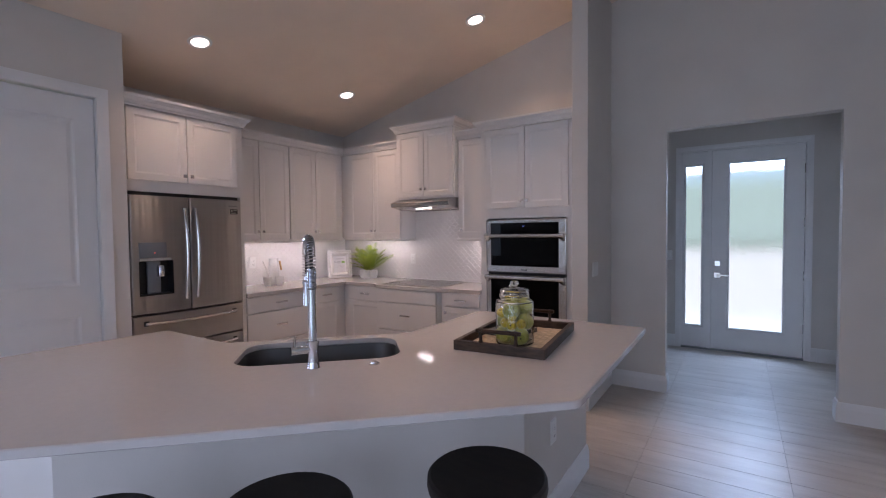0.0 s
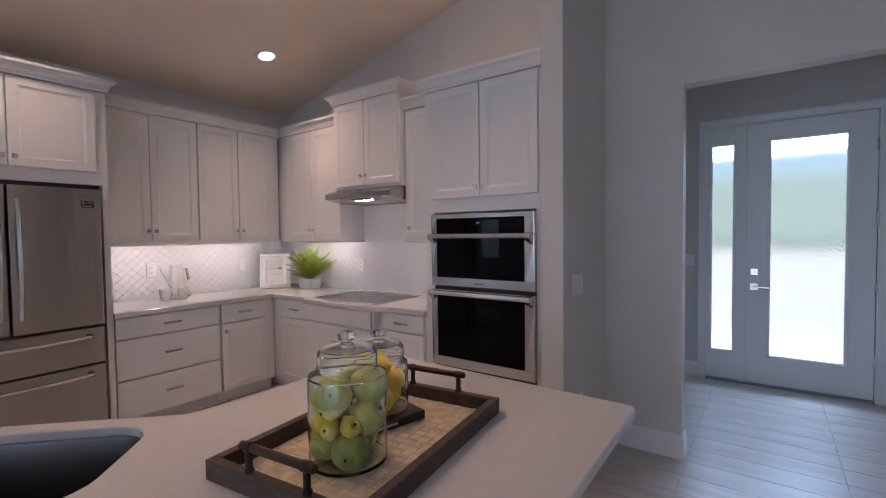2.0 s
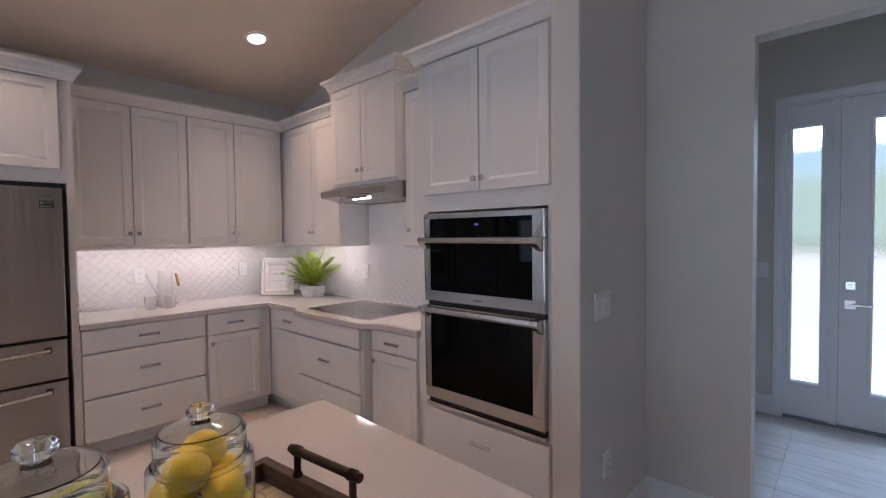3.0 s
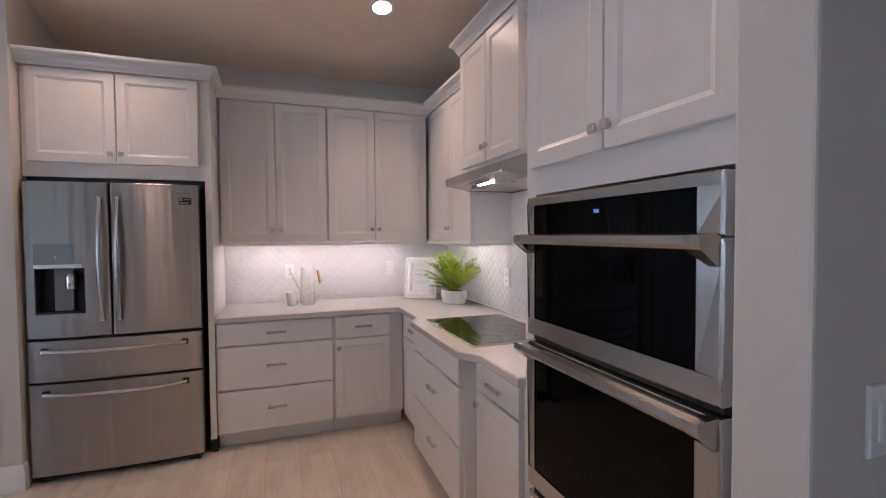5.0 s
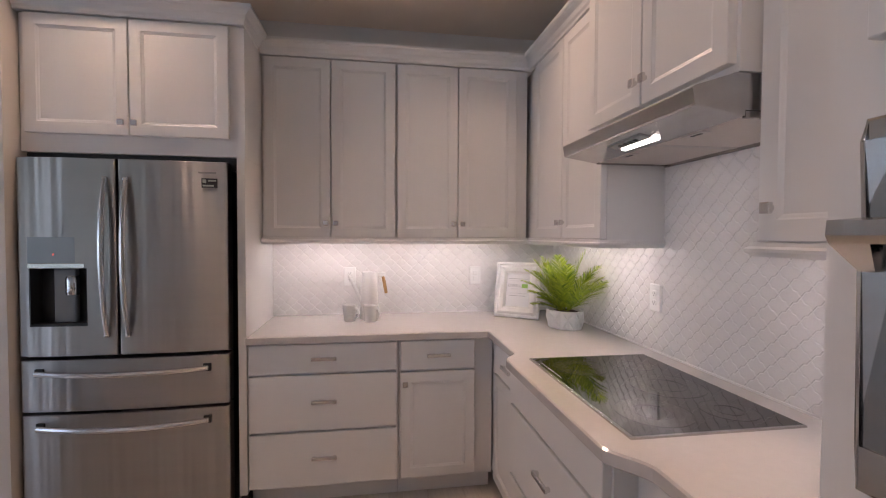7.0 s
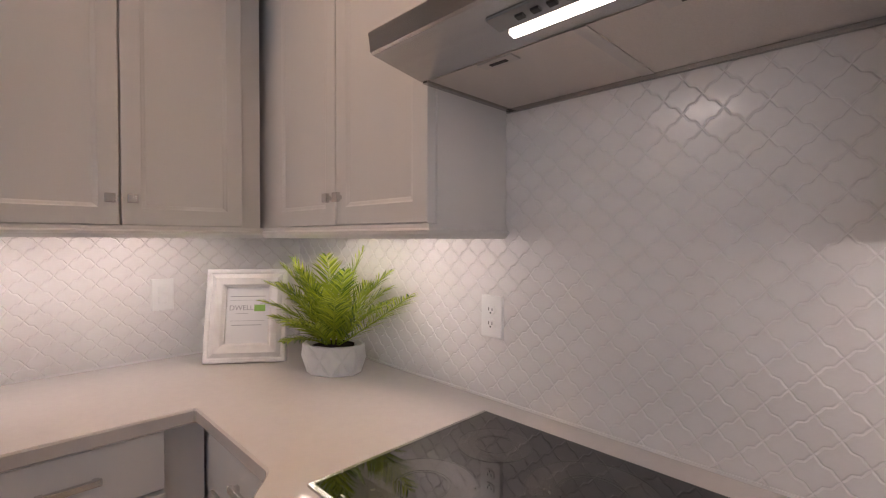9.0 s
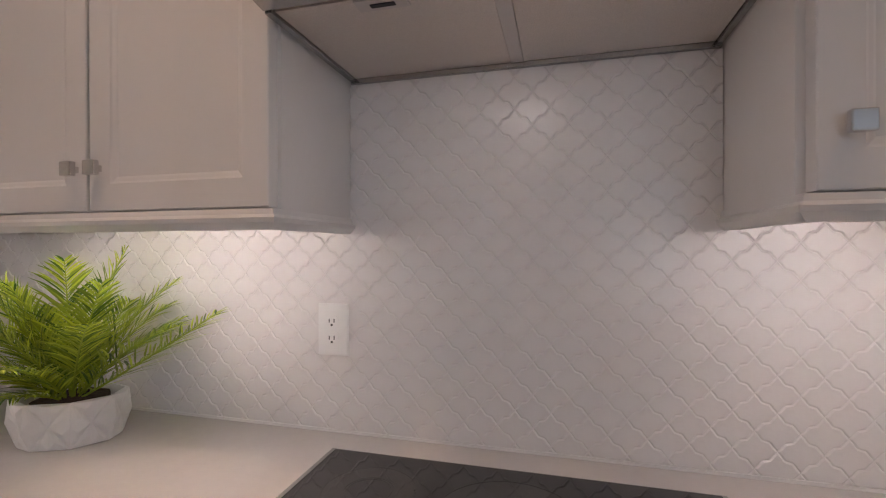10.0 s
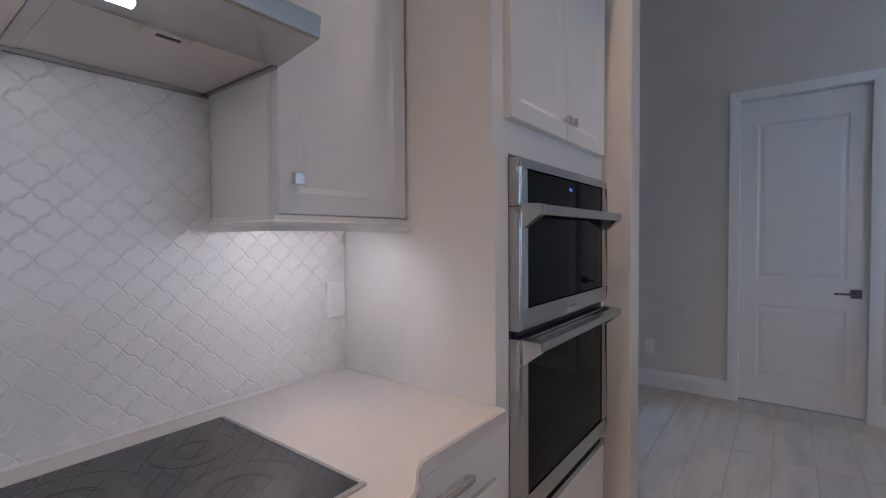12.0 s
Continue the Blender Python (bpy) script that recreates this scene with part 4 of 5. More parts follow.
LED = glow("led_strip_glow", (1.0, 0.93, 0.88), 6)
COOL = (1.0, 0.90, 0.84)


def under_light(f, u, half, watts, label):
    root = thing("under_cabinet_light", f(u, 0.1, 1.39), label, "cabinet light", "under-cabinet lights")
    boxes("housing", [(u - half, u + half, 0.232, 0.272, 1.3955, 1.4018)], PLASTIC, root, f=f)
    boxes("diffuser", [(u - half + 0.005, u + half - 0.005, 0.237, 0.267, 1.3925, 1.3953)], LED, root, "glowing diffuser strip", f=f)
    p = f(u, 0.25, 1.391)
    data = bpy.data.lights.new("led_lamp", "AREA")
    data.shape, data.energy, data.color = "RECTANGLE", watts, COOL
    data.size, data.size_y = (2 * half, 0.03) if f is ON_Y else (0.03, 2 * half)
    ob = new("led_lamp", data)
    ob.matrix_world = Matrix.Translation(p) @ (pose(0, 0, 0, 25) if f is ON_Y else pose(0, 0, 0, 0, 25))


for f, u, half, watts in ((ON_X, -1.52, 0.30, 1.9), (ON_X, -0.80, 0.34, 2.0), (ON_Y, 0.82, 0.34, 2.5), (ON_Y, 2.19, 0.14, 1.1)):
    under_light(f, u, half, watts, "slim white light strip under a wall cabinet, lit")
data = bpy.data.lights.new("hood_lamp", "AREA")
data.shape, data.size, data.size_y, data.energy, data.color = "RECTANGLE", 0.18, 0.024, 0.5, COOL
ob = new("hood_lamp", data)
ob.matrix_world = look((1.611, -0.378, 1.738), (1.615, -0.30, 0.9))

# ---- island ----
ISLE = [(2.985, -1.605), (2.975, -2.45), (2.31, -3.11), (1.71, -3.11), (1.64, -4.2), (2.80, -4.2), (4.088, -2.955), (4.080, -1.637)]


def rounded_corners(poly, r, n=5):
    """The outline poly with each corner cut by a smooth arc that starts r before it."""
    out = []
    for i, p in enumerate(poly):
        p, a, b = Vector(p), Vector(poly[i - 1]), Vector(poly[(i + 1) % len(poly)])
        p0, p1 = p + (a - p).normalized() * r, p + (b - p).normalized() * r
        for k in range(n + 1):
            s = k / n
            out.append(tuple(p0 * (1 - s) ** 2 + p * 2 * s * (1 - s) + p1 * s * s))
    return out


SU, SN, SC = Vector((0.707, 0.707)), Vector((0.707, -0.707)), Vector((2.85, -2.95))


def rounded(hl, hw, r, n=6):
    pts = []
    for cx, cy, a0 in ((hl - r, hw - r, 0), (-hl + r, hw - r, 90), (-hl + r, -hw + r, 180), (hl - r, -hw + r, 270)):
        for i in range(n + 1):
            a = radians(a0 + 90 * i / n)
            pts.append((cx + r * math.cos(a), cy + r * math.sin(a)))
    return [tuple(SC + SU * p + SN * -q) for p, q in pts]


bm = bmesh.new()
slab(bm, rounded_corners(ISLE, 0.028), 0.885, 0.915, holes=[rounded(0.365, 0.205, 0.11)[::-1]], ease=0.004)
tagged(part("island_worktop", bm, QUARTZ), "pale quartz boomerang-shaped island worktop with sink cutout", "worktop")
isl = thing("kitchen_island", (3.0, -2.9, 0), "greige painted kitchen island base with white baseboard", "island")
BASEP = [(3.01, -1.64), (3.005, -2.46), (2.33, -3.135), (1.76, -3.135), (1.76, -3.868), (2.469, -3.868), (3.74, -2.597), (3.74, -1.64)]
bm = bmesh.new()
rim = [[(*p, 0.0) for p in BASEP], [(*p, 0.8845) for p in BASEP]]
loops(bm, rim, cap1=False)
part("body", bm, WALL, isl)
bm = bmesh.new()
sweep_profile(bm, [(1.759, -3.4), (1.759, -3.869), (2.4695, -3.869), (3.741, -2.5975), (3.741, -1.639), (3.3, -1.639)], BASE_P)
part("baseboard", bm, TRIM, isl)
ON_I = lambda u, v, z: (3.74 + v, u, z)
wall_plate(ON_I, -2.235, 0.46, 0, "outlet", "white duplex outlet on the island side")

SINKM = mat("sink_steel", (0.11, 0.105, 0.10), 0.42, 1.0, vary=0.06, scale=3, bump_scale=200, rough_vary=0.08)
sk = thing("sink", (*SC, 0.69), "undermounted stainless steel kitchen sink", "sink")
bm = bmesh.new()
loops(bm, [[(*p, z) for p in rounded(hl, hw, r)] for hl, hw, r, z in ((0.385, 0.225, 0.12, 0.8835), (0.37, 0.21, 0.11, 0.8835), (0.366, 0.206, 0.108, 0.875), (0.36, 0.20, 0.10, 0.72), (0.34, 0.18, 0.09, 0.70), (0.30, 0.15, 0.06, 0.695))], cap0=False)
for fc2 in bm.faces:
    fc2.normal_flip()
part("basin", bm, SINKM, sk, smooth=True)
bm = bmesh.new()
lathe(bm, [(0.045, 0), (0.045, 0.004), (0.03, 0.005), (0.02, 0.002)], (SC.x, SC.y, 0.6955), 24)
part("drain", bm, CHROME, sk, smooth=True)

# faucet with a coiled spring neck
FX, FY = 3.045, -3.167
fa = thing("faucet", (FX, FY, 0.915), "tall chrome pull-down faucet with coiled spring neck", "faucet")
bm = bmesh.new()
lathe(bm, [(0.0275, 0), (0.0275, 0.004), (0.0255, 0.008), (0.0228, 0.030), (0.0208, 0.060), (0.0226, 0.095), (0.0246, 0.107), (0.0246, 0.115), (0.018, 0.116)], (FX, FY, 0.9152), 28)
part("base", bm, CHROME, fa, smooth=True)
bm = bmesh.new()
lathe(bm, [(0.0166, 0.1165), (0.0166, 0.328), (0.0145, 0.33)], (FX, FY, 0.9152), 24)
part("riser", bm, CHROME, fa, smooth=True)
ARM = Vector((-0.82, 0.57, 0)).normalized()
O = Vector((FX, FY, 0.9152))
R = 0.112
neck = [O + Vector((0, 0, 0.33 + 0.095 * i / 6)) for i in range(7)]
neck += [O + ARM * (R - R * math.cos(a)) + Vector((0, 0, 0.425 + R * math.sin(a))) for a in [math.pi * i / 20 for i in range(1, 21)]]
neck += [O + ARM * 2 * R + Vector((0, 0, 0.425 - 0.03 * i)) for i in range(1, 3)]
bm = bmesh.new()
tube(bm, neck + [O + ARM * 2 * R + Vector((0, 0, 0.33))], 0.0075, 10)
part("hose", bm, BLACK, fa, "black hose inside the spring", smooth=True)


def coil(path, r, wire, pitch_at, steps=12):
    """A wire wound round a path; pitch_at gives the turn's height at a share of the way."""
    path = [Vector(p) for p in path]
    seg = [0.0]
    for a, b in zip(path, path[1:]):
        seg.append(seg[-1] + (b - a).length)
    total, s, ang, pts = seg[-1], 0.0, 0.0, []
    side0 = ARM.cross(Vector((0, 0, 1)))
    while s < total:
        k = max(i for i in range(len(seg)) if seg[i] <= s)
        k = min(k, len(path) - 2)
        t = (s - seg[k]) / (seg[k + 1] - seg[k])
        p = path[k].lerp(path[k + 1], t)
        d = (path[k + 1] - path[k]).normalized()
        up = d.cross(side0).normalized()
        pts.append(p + (side0 * math.cos(ang) + up * math.sin(ang)) * r)
        ang += 2 * math.pi / steps
        s += pitch_at(s / total) / steps
    return pts


bm = bmesh.new()
tube(bm, coil(neck, 0.0180, 0.002, lambda q: 0.0052 if q < 0.16 else 0.0125), 0.0024, 6)
part("spring", bm, CHROME, fa, "coiled chrome spring", smooth=True)
bm = bmesh.new()
H = O + ARM * 2 * R
lathe(bm, [(0.010, 0.375), (0.013, 0.345), (0.0205, 0.338), (0.0205, 0.335), (0.0185, 0.325), (0.0185, 0.245), (0.020, 0.240), (0.020, 0.228), (0.016, 0.226)], (H.x, H.y, H.z), 24)
part("spray_head", bm, CHROME, fa, smooth=True)
bm = bmesh.new()
tube(bm, [O + Vector((0, 0, 0.318)) + ARM * 0.015, H - ARM * 0.018 + Vector((0, 0, 0.332))], 0.0055, 8)
part("holder_arm", bm, CHROME, fa, smooth=True)
LV = Vector((-0.5, -0.866, 0))
bm = bmesh.new()
tube(bm, [O + Vector((0, 0, 0.080)) + LV * 0.015, O + Vector((0, 0, 0.080)) + LV * 0.088], 0.0175, 18)
tube(bm, [O + Vector((0, 0, 0.085)) + LV * 0.078, O + Vector((0, 0, 0.13)) + LV * 0.068 + ARM * 0.03], [0.006, 0.0045], 8)
part("lever_handle", bm, CHROME, fa, smooth=True)
btn = thing("air_switch_button", (3.222, -2.99, 0.915), "round chrome disposal button set into the worktop", "button")
bm = bmesh.new()
lathe(bm, [(0.024, 0), (0.024, 0.003), (0.021, 0.005), (0.017, 0.005), (0.016, 0.009), (0.013, 0.0105), (0.004, 0.011)], (3.222, -2.99, 0.9152), 28)
part("button_cap", bm, CHROME, btn, smooth=True)

# ---- stools ----
DARKWOOD = mat("dark_stained_wood", (0.011, 0.006, 0.004), 0.6, vary=0.5, scale=5, bump=0.2, bump_scale=120, stretch=(1, 9, 1))


def stool(x, y, turn):
    root = thing("bar_stool", (x, y, 0), "round dark-stained wooden bar stool by the island", "stool", "stools at the island")
    place = Matrix.Translation((x, y, 0)) @ pose(0, 0, 0, 0, 0, turn)
    bm = bmesh.new()
    lathe(bm, [(0.175, 0.612), (0.198, 0.618), (0.202, 0.634), (0.200, 0.656), (0.190, 0.665), (0.12, 0.661), (0.004, 0.657)], n=40)
    bm.transform(place)
    part("seat", bm, DARKWOOD, root, smooth=True)
    for k in range(4):
        a = math.pi / 4 + k * math.pi / 2
        bm = bmesh.new()
        tube(bm, [(0.19 * math.cos(a), 0.19 * math.sin(a), 0.0), (0.13 * math.cos(a), 0.13 * math.sin(a), 0.613)], [0.015, 0.02], 10)
        bm.transform(place)
        part("leg", bm, DARKWOOD, root, smooth=True)
    bm = bmesh.new()
    tube(bm, [(0.168 * math.cos(i * math.pi / 16), 0.168 * math.sin(i * math.pi / 16), 0.2) for i in range(33)], 0.009, 8)
    bm.transform(place)
    part("foot_ring", bm, BLACK, root, smooth=True)
    return root


stool(3.82, -3.10, 10)
stool(3.40, -3.585, 32)
stool(3.03, -3.965, 55)

# ---- things on the worktop ----
CERAM = mat("white_ceramic", (0.80, 0.79, 0.78), 0.25, vary=0.02)
OAK = mat("light_wood", (0.50, 0.28, 0.11), 0.5, vary=0.2, scale=12, bump=0.15, bump_scale=200, stretch=(6, 6, 0.6))

jx, jy = 0.20, -1.29
jug = thing("water_jug", (jx, jy, 0.915), "slim white jug with straight spout and wooden handle", "jug")
bm = bmesh.new()
lathe(bm, [(0.058, 0.0), (0.060, 0.004), (0.047, 0.29), (0.045, 0.293), (0.043, 0.29), (0.055, 0.02)], (jx, jy, 0.9152), 32)
part("body", bm, CERAM, jug, smooth=True)
bm = bmesh.new()
tube(bm, [(jx, jy - 0.04, 1.01), (jx, jy - 0.085, 1.10), (jx, jy - 0.128, 1.188)], [0.016, 0.011, 0.009], 14)
part("spout", bm, CERAM, jug, smooth=True)
bm = bmesh.new()
box(bm, jx - 0.009, jx + 0.009, jy + 0.04, jy + 0.094, 1.178, 1.206, bev=0.003)
part("bracket", bm, CERAM, jug)
bm = bmesh.new()
tube(bm, [(jx, jy + 0.082, 1.180), (jx, jy + 0.091, 1.13), (jx, jy + 0.101, 1.075)], [0.0095, 0.011, 0.010], 12)
part("handle", bm, OAK, jug, "pale wooden handle", smooth=True)


def mug(x, y, turn):
    root = thing("mug", (x, y, 0.915), "small white ceramic mug with looped handle", "mug", "white mugs")
    bm = bmesh.new()
    lathe(bm, [(0.030, 0.0), (0.034, 0.003), (0.041, 0.06), (0.0425, 0.098), (0.041, 0.100), (0.039, 0.097), (0.037, 0.05), (0.028, 0.01)], (x, y, 0.9152), 28)
    part("cup", bm, CERAM, root, smooth=True)
    c, s = math.cos(radians(turn)), math.sin(radians(turn))
    bm = bmesh.new()
    pts = [(x + c * (0.037 + 0.026 * math.sin(a)), y + s * (0.037 + 0.026 * math.sin(a)), 0.9152 + 0.052 + 0.030 * math.cos(a)) for a in [math.pi * i / 12 for i in range(13)]]
    tube(bm, pts, 0.0048, 8)
    part("handle", bm, CERAM, root, smooth=True)
    return root


mug(0.255, -1.41, 60)
mug(0.295, -1.285, 60)

# picture frame leaning in the corner
pf = thing("picture_frame", (0.29, -0.373, 0.915), "white wooden picture frame with printed card, leaning", "picture frame")
a0, a1 = Vector((0.195, -0.490, 0.9155)), Vector((0.372, -0.252, 0.9155))
du = (a1 - a0).normalized()
back = Vector((0, 0, 1)).cross(du)
if back.x > 0:
    back = -back
dz = (Vector((0, 0, 1)) + back * 0.20).normalized()
dn = du.cross(dz)
if dn.x < 0:
    dn = -dn
W, H = 0.296, 0.352
tofr = lambda u, v, z: tuple(a0 + du * u + dn * v + dz * z)
bm = bmesh.new()
rings = []
prof = [(0.0, 0.0), (0.0, 0.016), (0.004, 0.021), (0.014, 0.022), (0.020, 0.018), (0.036, 0.027), (0.058, 0.022), (0.066, 0.014), (0.070, 0.013), (0.071, 0.002)]
for cu_, cz_, sx_, sz_ in ((0, 0, 1, 1), (W, 0, -1, 1), (W, H, -1, -1), (0, H, 1, -1), (0, 0, 1, 1)):
    rings.append([tofr(cu_ + sx_ * i, v, cz_ + sz_ * i) for i, v in prof])
loops(bm, rings, cap0=False, cap1=False)
bmesh.ops.remove_doubles(bm, verts=bm.verts[:], dist=1e-5)
part("moulding", bm, mat("white_frame_wood", (0.76, 0.74, 0.72), 0.45, vary=0.06, scale=20, bump=0.2, bump_scale=150), pf)
boxes("backing", [(0.002, W - 0.002, 0.0, 0.0025, 0.002, H - 0.002)], BLACK, pf, f=tofr)
CARD = mat("white_card", (0.74, 0.74, 0.75), 0.6, vary=0.01)
boxes("print", [(0.071, W - 0.071, 0.003, 0.005, 0.071, H - 0.071)], CARD, pf, "white card with grey and green print", f=tofr)
INK = mat("grey_ink", (0.36, 0.36, 0.38), 0.6)
boxes("print_lines", [(0.084, 0.212, 0.0052, 0.0056, 0.246, 0.2485), (0.084, 0.212, 0.0052, 0.0056, 0.232, 0.2332), (0.084, 0.212, 0.0052, 0.0056, 0.154, 0.1552), (0.092, 0.200, 0.0052, 0.0056, 0.137, 0.1395), (0.104, 0.15, 0.0052, 0.0056, 0.181, 0.1825)], INK, pf, "fine grey printed lines", f=tofr)
fm = Matrix(((du.x, dz.x, dn.x, 0), (du.y, dz.y, dn.y, 0), (du.z, dz.z, dn.z, 0), (0, 0, 0, 1)))
letters("print_word", "DWELL", 0.027, Matrix.Translation(a0 + du * 0.125 + dz * 0.203 + dn * 0.0058) @ fm, INK, pf, "grey printed word")
boxes("print_mark", [(0.172, 0.212, 0.0052, 0.0058, 0.190, 0.215)], mat("green_ink", (0.25, 0.48, 0.10), 0.6, vary=0.2), pf, "green printed leaf-coloured mark", f=tofr)

# potted palm
px, py = 0.605, -0.19
pot = thing("potted_plant", (px, py, 0.915), "green artificial palm in a faceted white pot", "plant")
POTM = mat("white_pot", (0.78, 0.77, 0.76), 0.4, vary=0.03)
bm = bmesh.new()
POT_TURN = radians(24)


def pot_at(k, r, h):
    """A point of the oblong eight-sided pot at corner k (halves lie between corners)."""
    a = math.pi * k / 4 + math.pi / 8
    x, y = 1.14 * r * math.cos(a), 0.86 * r * math.sin(a)
    c, q = math.cos(POT_TURN), math.sin(POT_TURN)
    return bm.verts.new((px + x * c - y * q, py + x * q + y * c, 0.9152 + h))


low, mid, top, lip, floor_ring = ([pot_at(k, r, h) for k in range(8)] for r, h in ((0.090, 0.0), (0.106, 0.052), (0.101, 0.102), (0.094, 0.102), (0.090, 0.078)))
for k in range(8):      # each side is a star of folded facets round a pressed-in centre
    n = (k + 1) % 8
    heart, under, over = pot_at(k + 0.5, 0.090, 0.052), pot_at(k + 0.5, 0.091, 0.004), pot_at(k + 0.5, 0.099, 0.099)
    rim = [low[k], under, low[n], mid[n], top[n], over, top[k], mid[k]]
    for i in range(8):
        p, q = rim[i], rim[(i + 1) % 8]
        fold = bm.verts.new(heart.co * 0.36 + (p.co + q.co) * 0.32 + (((p.co + q.co) / 2 - Vector((px, py, p.co.z))) * Vector((1, 1, 0))).normalized() * 0.004)
        for tri in ((heart, p, fold), (fold, p, q), (heart, fold, q)):
            bm.faces.new(tri)
    bm.faces.new((top[k], over, top[n], lip[n], lip[k]))
    bm.faces.new((lip[k], lip[n], floor_ring[n], floor_ring[k]))
    bm.faces.new((low[k], low[n], under))
bm.faces.new(floor_ring)
bm.faces.new(low[::-1])
bmesh.ops.recalc_face_normals(bm, faces=bm.faces[:])
part("pot", bm, POTM, pot)
bm = bmesh.new()
lathe(bm, [(0.074, 0.080), (0.074, 0.092), (0.05, 0.096), (0.01, 0.098)], (px, py, 0.9152), 16)
for v in bm.verts:
    v.co.z += random.uniform(-0.002, 0.002)
part("soil", bm, mat("dark_soil", (0.045, 0.025, 0.016), 0.95, vary=0.4, scale=80, bump=0.8, bump_scale=150), pot)


def leaf_mat():
    m = bpy.data.materials.new("palm_leaf")
    m.use_nodes = True
    nt = m.node_tree
    b = nt.nodes["Principled BSDF"]
    b.inputs["Roughness"].default_value = 0.45
    b.inputs["Subsurface Weight"].default_value = 0.0
    geo, ramp = nt.nodes.new("ShaderNodeNewGeometry"), nt.nodes.new("ShaderNodeValToRGB")
    ramp.color_ramp.elements[0].color = (0.05, 0.13, 0.01, 1)
    ramp.color_ramp.elements[1].color = (0.55, 0.64, 0.06, 1)
    nt.links.new(geo.outputs["Random Per Island"], ramp.inputs[0])
    nt.links.new(ramp.outputs[0], b.inputs["Base Color"])
    tr = nt.nodes.new("ShaderNodeBsdfTranslucent")
    mix = nt.nodes.new("ShaderNodeMixShader")
    mix.inputs[0].default_value = 0.3
    nt.links.new(ramp.outputs[0], tr.inputs[0])
    nt.links.new(b.outputs[0], mix.inputs[1])
    nt.links.new(tr.outputs[0], mix.inputs[2])
    nt.links.new(mix.outputs[0], nt.nodes["Material Output"].inputs[0])
    return m


LEAF = leaf_mat()


def frond(turn, lean, length, droop):
    """One palm frond: an arching stem with two rows of narrow leaflets."""
    rnd = random.Random(int(turn * 7 + length * 1000))
    bm = bmesh.new()
    out = Vector((math.cos(radians(turn)), math.sin(radians(turn)), 0))
    n, pts, p = 48, [], Vector((px, py, 1.0)) + out * 0.012
    ang = radians(lean)
    for i in range(n + 1):
        pts.append(p.copy())
        p = p + (out * math.sin(ang) + Vector((0, 0, math.cos(ang)))) * length / n
        ang += radians(droop) / n
    tube(bm, pts, [0.0026 * (1 - 0.8 * i / n) + 0.0004 for i in range(n + 1)], 5)
    for i in range(5, n + 1):
        s = i / n
        d = (pts[i] - pts[i - 1]).normalized()
        side = d.cross(Vector((0, 0, 1)))
        side = side.normalized() if side.length > 0.05 else out.cross(Vector((0, 0, 1)))
        up = side.cross(d)
        size = length * (0.36 - 0.02 * s) * math.sin(math.pi * (0.16 + 0.80 * s)) ** 0.7 * rnd.uniform(0.85, 1.1)
        for sg in (-1, 1):
            aim = (side * sg * rnd.uniform(0.5, 0.75) + d * rnd.uniform(0.75, 1.0) + up * rnd.uniform(0.05, 0.35)).normalized()
            w = 0.0024 * rnd.uniform(0.8, 1.15)
            across = aim.cross(up).normalized()
            rows = []
            for k, (q, ww) in enumerate(((0, 0.35), (0.3, 1.0), (0.65, 0.8), (1.0, 0.06))):
                c = pts[i] + aim * size * q - Vector((0, 0, 1)) * size * 0.22 * q * q
                rows.append((c - across * w * ww, c + up * w * 0.35 * ww, c + across * w * ww))
            vs = [[bm.verts.new(x) for x in r] for r in rows]
            for a, b in zip(vs, vs[1:]):
                bm.faces.new((a[0], a[1], b[1], b[0]))
                bm.faces.new((a[1], a[2], b[2], b[1]))
    part("leaf", bm, LEAF, pot)


for tn, ln, lg, dp in ((-150, 24, 0.31, 40), (-175, 36, 0.29, 40), (-122, 34, 0.29, 40), (-96, 22, 0.33, 40), (-62, 40, 0.30, 46), (-30, 30, 0.32, 40), (2, 42, 0.34, 30), (25, 24, 0.35, 28), (62, 28, 0.31, 34),
                       (100, 24, 0.31, 34), (150, 32, 0.32, 38), (-140, 10, 0.34, 28), (-40, 8, 0.35, 26), (70, 6, 0.36, 20), (-75, 56, 0.22, 36), (-160, 56, 0.22, 36), (4, 62, 0.42, -4), (-110, 14, 0.34, 30), (-20, 20, 0.33, 24), (40, 36, 0.28, 30), (-165, 18, 0.32, 28), (-135, 46, 0.24, 34), (-85, 8, 0.30, 30)):
    frond(tn, ln, lg, dp)

# ---- tray with jars of fruit on the island ----
TRAYW = mat("weathered_dark_wood", (0.060, 0.034, 0.021), 0.6, vary=0.5, scale=14, bump=0.7, bump_scale=90, stretch=(1, 10, 6))
WOVEN = mat("woven_cane", (0.60, 0.48, 0.33), 0.7, vary=0.25, scale=30, bump=0.5, bump_scale=260)
BRONZE = mat("dark_bronze", (0.045, 0.030, 0.022), 0.4, 0.8, vary=0.3)
TM = Matrix.Translation((3.57, -2.268, 0.9152)) @ pose(0, 0, 0, 0, 0, 6.5)
TW, TL = 0.219, 0.328
tray = thing("serving_tray", (3.57, -2.268, 0.915), "weathered wooden serving tray with woven base and bar handles", "tray")
def local(name, bm, m, parent, label="", smooth=False):
    bm.transform(TM)
    return part(name, bm, m, parent, label, smooth)
for bx in ((-TW, TW, -TL, -TL + 0.024), (-TW, TW, TL - 0.024, TL), (-TW, -TW + 0.024, -TL + 0.0242, TL - 0.0242), (TW - 0.024, TW, -TL + 0.0242, TL - 0.0242)):
    bm = bmesh.new()
    box(bm, *bx, 0.0, 0.046, bev=0.002)
    local("rim", bm, TRAYW, tray)
bm = bmesh.new()
box(bm, -TW + 0.0245, TW - 0.0245, -TL + 0.0245, TL - 0.0245, 0.001, 0.0058)
